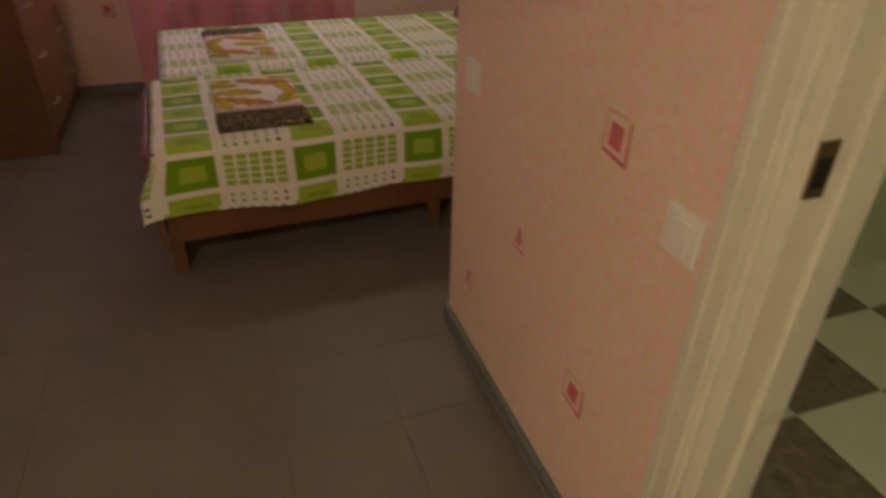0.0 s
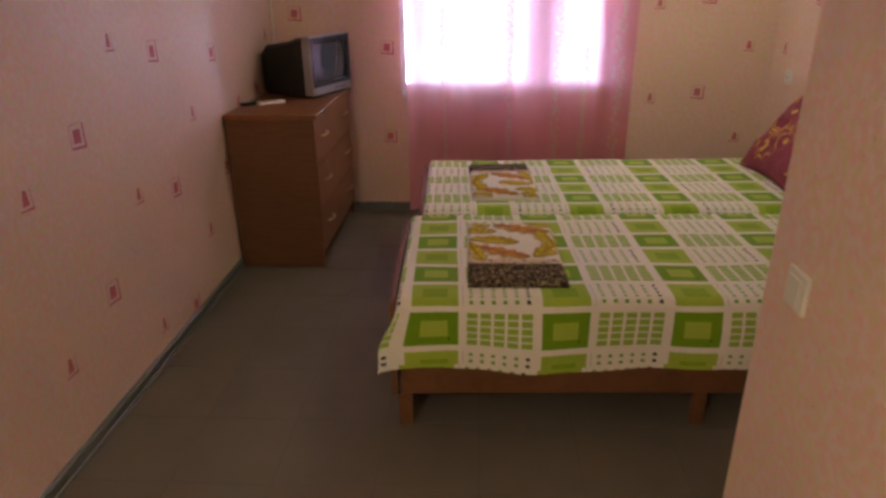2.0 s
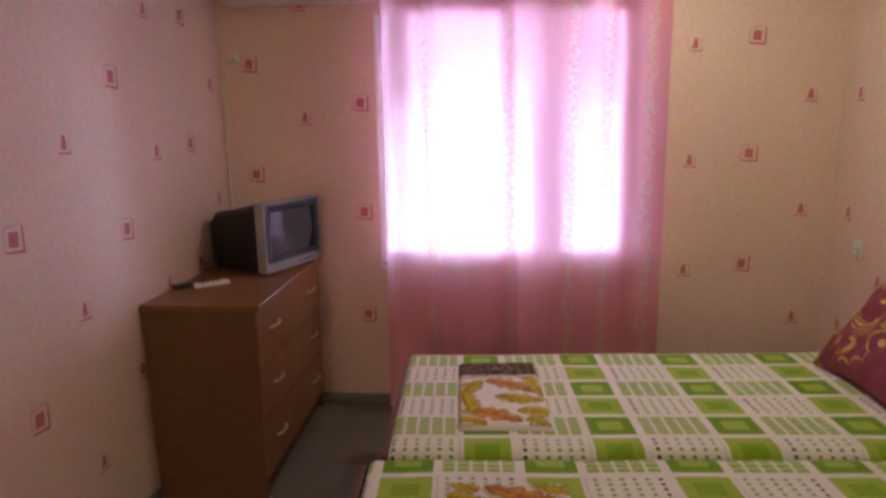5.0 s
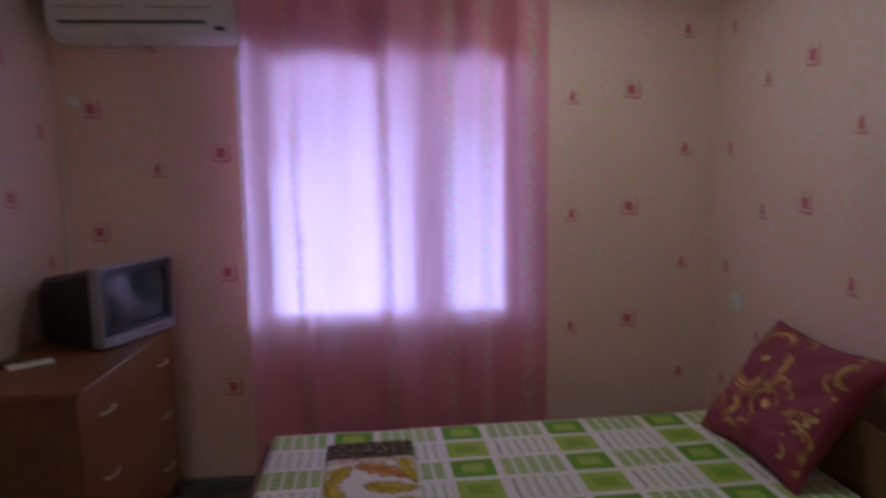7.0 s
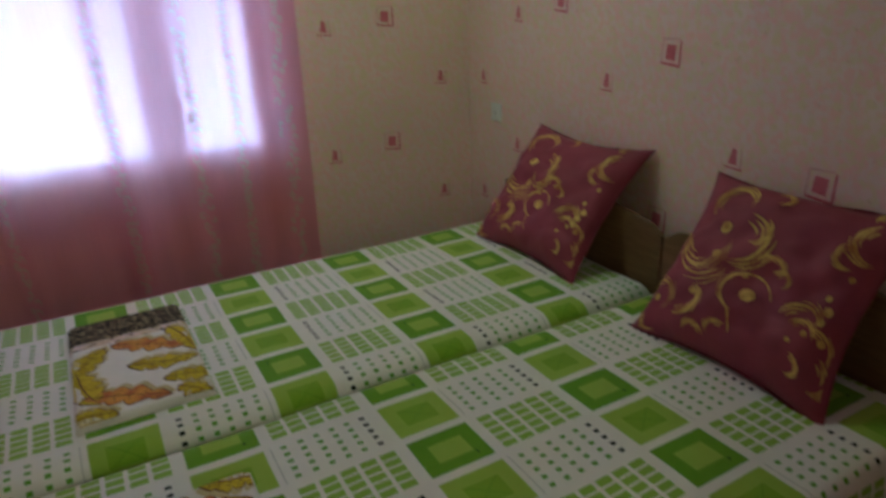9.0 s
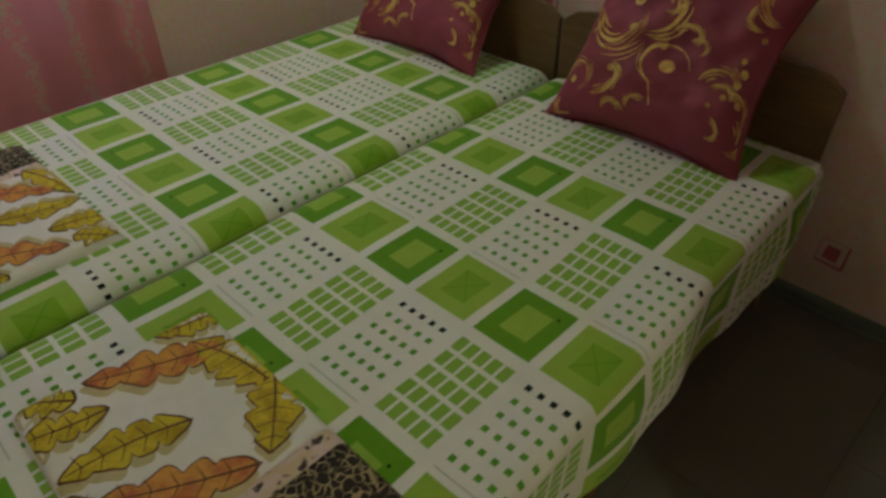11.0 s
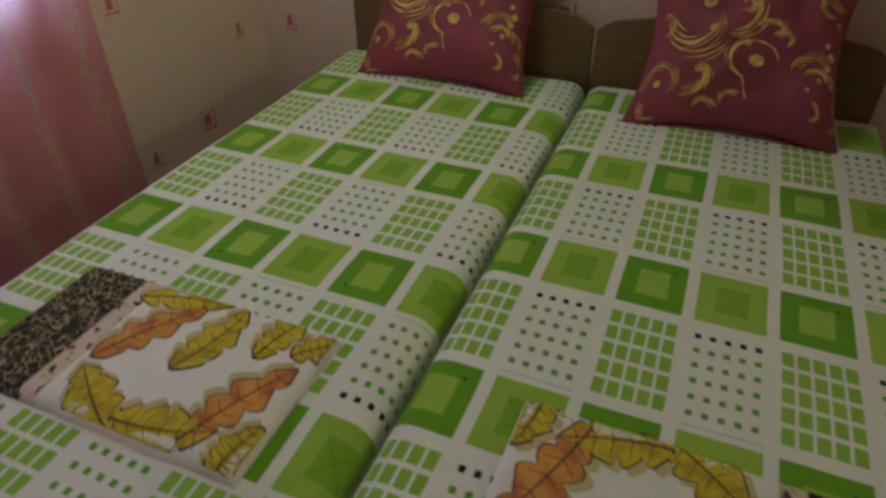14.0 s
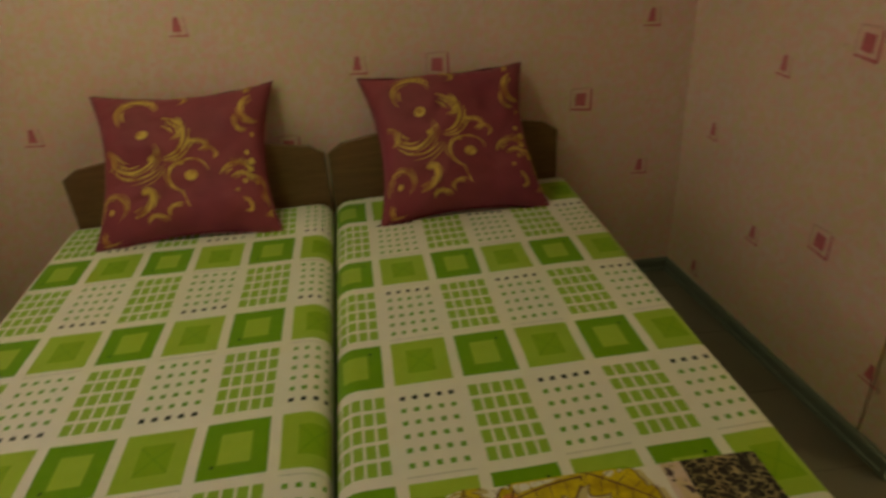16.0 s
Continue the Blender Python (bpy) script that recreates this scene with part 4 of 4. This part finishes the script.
part("base", boxm(-0.25, -0.01, -0.15, 0.15, 0.0, 0.013, 0.003), M["black_plastic"], tv)
for k in range(5):
    part("button", boxm(-0.002, 0.004, 0.02 + k * 0.026, 0.036 + k * 0.026, 0.030, 0.037, 0.001, 1), M["dark_grey"], tv)
part("badge", boxm(-0.001, 0.0015, -0.025, 0.005, H - 0.021, H - 0.014), M["dark_grey"], tv)

remote = tagged(empty("remote_control", 0.165, 3.245, DH2, 38), "white plastic remote control on the dresser top", "remote control")
part("case", boxm(-0.075, 0.075, -0.022, 0.022, 0.0, 0.020, 0.006, 3), M["white_plastic"], remote)
for k in range(4):
    for s in (-1, 1):
        part("key", boxm(-0.045 + k * 0.022, -0.034 + k * 0.022, s * 0.009 - 0.005, s * 0.009 + 0.005, 0.019, 0.0215), M["dark_grey"], remote)
remote = tagged(empty("remote_control", 0.065, 3.235, DH2, 55), "black plastic remote control beside a white one on the dresser", "remote control")
part("case", boxm(-0.070, 0.070, -0.022, 0.022, 0.0, 0.017, 0.005, 3), M["black_plastic"], remote)
for k in range(5):
    part("key", boxm(-0.05 + k * 0.02, -0.04 + k * 0.02, -0.006, 0.006, 0.016, 0.0185), M["grey_plastic"], remote)

# ---------------------------------------------------------------- air conditioner
ac = tagged(empty("air_conditioner", 0.47, YW, 2.11), "white wall-mounted split air conditioner beside the curtain", "air conditioner")
prof = [(0, 0.0), (-0.10, -0.006), (-0.165, 0.012), (-0.195, 0.055), (-0.200, 0.12), (-0.197, 0.235), (-0.175, 0.258), (0, 0.262)]
bm = bmesh.new()
prism(bm, prof, -0.385, 0.385)
bmesh.ops.bevel(bm, geom=[e for e in bm.edges if abs(e.verts[0].co.x - e.verts[1].co.x) < 1e-4], offset=0.012, segments=3, affect="EDGES")
part("casing", bm, M["ac_white"], ac, smooth=False)
part("front_panel", boxm(-0.352, 0.352, -0.206, -0.199, 0.098, 0.236, 0.003, 2), M["ac_white"], ac)
part("air_slot", boxm(-0.335, 0.270, -0.1985, -0.180, 0.058, 0.070), M["black_plastic"], ac, "dark outlet slot")
part("louvre", boxm(-0.335, 0.285, -0.199, -0.184, 0.030, 0.054, 0.003), M["ac_white"], ac)
part("louvre_gap", boxm(-0.34, -0.06, -0.2068, -0.2040, 0.1210, 0.1245), M["dark_grey"], ac)
part("louvre_gap", boxm(0.03, 0.30, -0.2068, -0.2040, 0.1210, 0.1245), M["dark_grey"], ac)
part("display", boxm(0.305, 0.345, -0.2015, -0.190, 0.030, 0.046, 0.002, 1), M["dark_grey"], ac)
bm = bmesh.new()
tube(bm, [(0.105, 3.87, 2.30), (0.06, 3.865, 2.27), (0.035, 3.85, 2.30), (0.032, 3.84, 2.42), (0.032, 3.84, 2.598)], 0.026, 12)
tagged(part("insulated_pipe", bm, M["foam"], smooth=True), "black foam-insulated pipe beside the air conditioner", "pipe")
sock = tagged(empty("cable_outlet", 0.085, YW, 1.865), "small white cable outlet on the wallpaper in the corner", "socket")
part("plate", boxm(-0.028, 0.028, -0.022, 0.0, -0.022, 0.022, 0.006, 2), M["white_plastic"], sock)
part("plug", boxm(-0.015, 0.020, -0.045, -0.0225, -0.012, 0.012, 0.004, 2), M["white_plastic"], sock)
bm = bmesh.new()
tube(bm, [(0.085, YW - 0.012, 1.842), (0.05, YW - 0.01, 1.80), (0.02, YW - 0.009, 1.70), (0.017, YW - 0.009, 1.2), (0.017, YW - 0.009, 0.062)], 0.005, 6)
tagged(part("cable", bm, M["white_plastic"]), "thin white cable running down the corner", "cable")

# ---------------------------------------------------------------- sockets and switches
def wall_plate(name, m, label, w=0.082, h=0.082, rocker=True):
    s = new(name)
    s.matrix_world = m
    tagged(s, label, "switch" if rocker else "socket")
    part("plate", boxm(-w / 2, w / 2, -0.010, 0.0, -h / 2, h / 2, 0.004, 2), M["white_plastic"], s)
    if rocker:
        part("rocker", boxm(-w * 0.30, w * 0.30, -0.016, -0.0105, -h * 0.36, h * 0.36, 0.003, 2), M["white_plastic"], s)
    else:
        bm = bmesh.new()
        tube(bm, [(0, -0.0105, 0), (0, -0.014, 0)], 0.026, 20)
        part("well", bm, M["white_plastic"], s)
        for k in (-1, 1):
            bm = bmesh.new()
            tube(bm, [(k * 0.009, -0.0142, 0), (k * 0.009, -0.0152, 0)], 0.0028, 10)
            part("hole", bm, M["black_plastic"], s)
    return s


wall_plate("light_switch", pose(XC, 0.021, 0.908, 0, 0, -90), "cream plastic light switch on the hall wall by the door")
wall_plate("light_switch", pose(XC, 0.890, 0.897, 0, 0, -90), "cream plastic light switch near the corner of the hall wall")
wall_plate("socket", pose(XR, 3.654, 0.915, 0, 0, -90), "white wall socket beside the far bed", rocker=False)

# ---------------------------------------------------------------- hall door
fr = tagged(empty("door_frame", XC, (DY0 + DY1) / 2, 0), "cream gloss door casing of the wet room doorway", "door frame", kind="structure")
for y0, y1 in ((DY1 - 0.006, DY1 + 0.072), (DY0 - 0.072, DY0 + 0.006)):
    bm = boxm(XC - 0.016, XC - 0.0005, y0, y1, 0, DH + 0.09, 0.004)
    box(bm, XC - 0.022, XC - 0.0165, y0 + 0.012, y0 + 0.030, 0, DH + 0.07, 0.002, 1)
    box(bm, XC - 0.022, XC - 0.0165, y1 - 0.030, y1 - 0.012, 0, DH + 0.07, 0.002, 1)
    part("casing", local(bm, fr), M["doorpaint"], fr)
part("casing", local(boxm(XC - 0.016, XC - 0.0005, DY0 + 0.013, DY1 - 0.013, DH - 0.012, DH + 0.09, 0.004), fr), M["doorpaint"], fr)
for y0, y1 in ((DY1 - 0.030, DY1 - 0.0005), (DY0 + 0.0005, DY0 + 0.030)):
    part("jamb", local(boxm(XC, XC + 0.135, y0, y1, 0, DH - 0.03, 0.003), fr), M["doorpaint"], fr)
part("lintel", local(boxm(XC, XC + 0.135, DY0 + 0.0005, DY1 - 0.0005, DH - 0.03, DH - 0.0005, 0.003), fr), M["doorpaint"], fr)
part("door_stop", local(boxm(XC + 0.055, XC + 0.075, DY1 - 0.042, DY1 - 0.0305, 0, DH - 0.03, 0.002, 1), fr), M["doorpaint"], fr)
bm = boxm(XC + 0.004, XC + 0.036, DY1 - 0.0335, DY1 - 0.0300, 1.05, 1.125, 0.001, 1)
part("strike_plate", local(bm, fr), M["brass"], fr, "dark worn brass strike plate")
part("latch_hole", local(boxm(XC + 0.010, XC + 0.030, DY1 - 0.0345, DY1 - 0.0336, 1.065, 1.105), fr), M["black_plastic"], fr)
part("threshold", local(boxm(XC + 0.001, XC + 0.135, DY0 + 0.031, DY1 - 0.031, 0, 0.018, 0.005), fr), M["doorpaint"], fr)

hl = tagged(empty("unseen_ceiling_lamp", 0.30, -1.60, HC), "round white ceiling lamp in the hall", "lamp")
bm = bmesh.new()
tube(bm, [(0, 0, 0), (0, 0, -0.05)], [0.15, 0.14], 32)
part("housing", bm, M["white_plastic"], hl)
# Housing made up for the added fill light over the beds.
hl = tagged(empty("unseen_ceiling_lamp", 2.22, 3.10, HC), "added unseen fill lamp, round and white, above the beds", "lamp")
bm = bmesh.new()
tube(bm, [(0, 0, 0), (0, 0, -0.05)], [0.18, 0.17], 32)
part("housing", bm, M["white_plastic"], hl)
hl = tagged(empty("unseen_ceiling_lamp", 2.9, -0.4, HC), "round white ceiling lamp in the wet room", "lamp")
bm = bmesh.new()
tube(bm, [(0, 0, 0), (0, 0, -0.05)], [0.13, 0.12], 32)
part("housing", bm, M["white_plastic"], hl)

# ---------------------------------------------------------------- wallpaper motifs
def motif_mesh(size, big):
    bm = bmesh.new()

    def poly(pts, mi):
        f = bm.faces.new([bm.verts.new((p * size, 0, q * size)) for p, q in pts])
        f.material_index = mi
    if big:
        poly([(-0.22, -0.20), (0.20, -0.24), (0.23, 0.24), (-0.17, 0.27)], 0)
        poly([(-0.40, -0.37), (0.42, -0.46), (0.46, -0.36), (-0.40, -0.30)], 0)
        poly([(0.36, -0.355), (0.46, -0.355), (0.45, 0.42), (0.38, 0.40)], 0)
        poly([(-0.42, -0.28), (-0.36, -0.29), (-0.32, 0.46), (-0.37, 0.47)], 1)
        poly([(-0.315, 0.40), (0.37, 0.42), (0.37, 0.47), (-0.315, 0.46)], 1)
    else:
        poly([(-0.22, -0.24), (0.20, -0.26), (0.14, 0.36), (-0.06, 0.40)], 0)
        poly([(-0.42, -0.42), (0.44, -0.48), (0.46, -0.38), (-0.40, -0.36)], 0)
        poly([(0.34, -0.375), (0.45, -0.375), (0.40, 0.40), (0.34, 0.38)], 1)
    me = bpy.data.meshes.new("wallpaper_motif")
    bm.to_mesh(me)
    bm.free()
    me.materials.append(M["motif"])
    me.materials.append(M["motif_soft"])
    return me


BIG, SMALL = motif_mesh(0.096, True), motif_mesh(0.074, False)


def motifs(wall, to_world, columns, period, z_top, hide=lambda s, z: False):
    """Printed motifs up a wall: columns of (place along it, height of one motif, big)."""
    for s, z0, big in columns:
        z = z0 % period
        while z < z_top:
            if z > 0.075 and not hide(s, z):
                ob = new("wallpaper_motif", BIG if big else SMALL)
                ob.parent = wall
                ob.matrix_world = to_world(s, z)
            z += period


motifs(wall_left, lambda s, z: pose(0.0012, s, z, 0, 0, 90), [(-1.84, 0.2, 1), (-1.54, 0.48, 0), (-1.24, 0.0, 1), (-0.94, 0.28, 0), (-0.64, 0.32, 1), (-0.34, 0.05, 0), (-0.04, 0.11, 1), (0.25, 0.40, 0), (0.54, 0.50, 1), (0.84, 0.22, 0), (1.13, 0.06, 1), (1.42, 0.33, 0), (1.725, 0.444, 1), (2.02, 0.150, 0), (2.325, 0.085, 1), (2.605, 0.352, 0), (2.915, 0.020, 1), (3.195, 0.300, 0), (3.51, 0.325, 1), (3.775, 0.040, 0)], 0.563, 2.55)
motifs(wall_window, lambda s, z: pose(s, YW - 0.0012, z), [(0.155, 0.152, 1), (0.432, 0.437, 0), (0.722, 0.509, 1), (2.378, 0.195, 0), (2.666, 0.228, 1), (2.938, 0.507, 0)], 0.560, 2.55)
motifs(wall_right, lambda s, z: pose(XR - 0.0012, s, z, 0, 0, -90), [(3.774, 0.514, 0), (3.485, 0.238, 0), (3.198, 0.283, 1), (2.919, 0.010, 0), (2.628, 0.124, 1), (2.350, 0.395, 0), (2.075, 0.373, 1), (1.815, 0.105, 0), (1.555, 0.204, 1), (1.310, 0.480, 0), (1.115, 0.27, 0)], 0.555, 2.55)
motifs(wall_back, lambda s, z: pose(s, back_y(s) + 0.0014, z, 0, 0, 180 + math.degrees(math.atan(0.10))), [(2.905, 0.112, 0), (2.612, 0.400, 0), (2.332, 0.508, 1), (2.062, 0.243, 0)], 0.553, 2.55)
motifs(wall_hall, lambda s, z: pose(XC - 0.0012, s, z, 0, 0, -90), [(0.236, 0.376, 1), (0.560, 0.592, 0), (0.868, 0.279, 0)], 0.605, 2.55, lambda s, z: s > 0.8 and 0.85 < z < 1.0)

# ---------------------------------------------------------------- pieces
# square tiles of the room and hall
TP = 0.328
for i in range(-3, 7):
    for j in range(-10, 10):
        tx0, tx1 = max(0.0, 0.984 + i * TP), min(XR, 0.984 + (i + 1) * TP)
        ty0, ty1 = max(YE, 0.952 + j * TP), min(YW, 0.952 + (j + 1) * TP)
        if tx0 > XC:
            ty0 = max(ty0, YB)
        elif ty1 < YB:
            tx1 = min(tx1, XC)
        if tx1 - tx0 > 0.01 and ty1 - ty0 > 0.01:
            part("tile", boxm(tx0 + 0.0011, tx1 - 0.0011, ty0 + 0.0011, ty1 - 0.0011, -0.004, 0.0014, 0.0006, 1), M["floor"], floor_ob)

# checkerboard of the wet room
tile_me = {}
for i in range(6):
    for j in range(7):
        key = "tile_dark" if (i + j) % 2 else "tile_light"
        x, y = XC + 0.15 + i * 0.33, -1.38 + j * 0.33
        if key not in tile_me:
            first = part("tile", boxm(0, 0.326, 0, 0.326, -0.006, 0.0, 0.0015, 1), M[key], wet_floor)
            tile_me[key] = first.data
        else:
            first = new("tile", tile_me[key])
            first.parent = wet_floor
        first.location = (x, y, 0.0125)
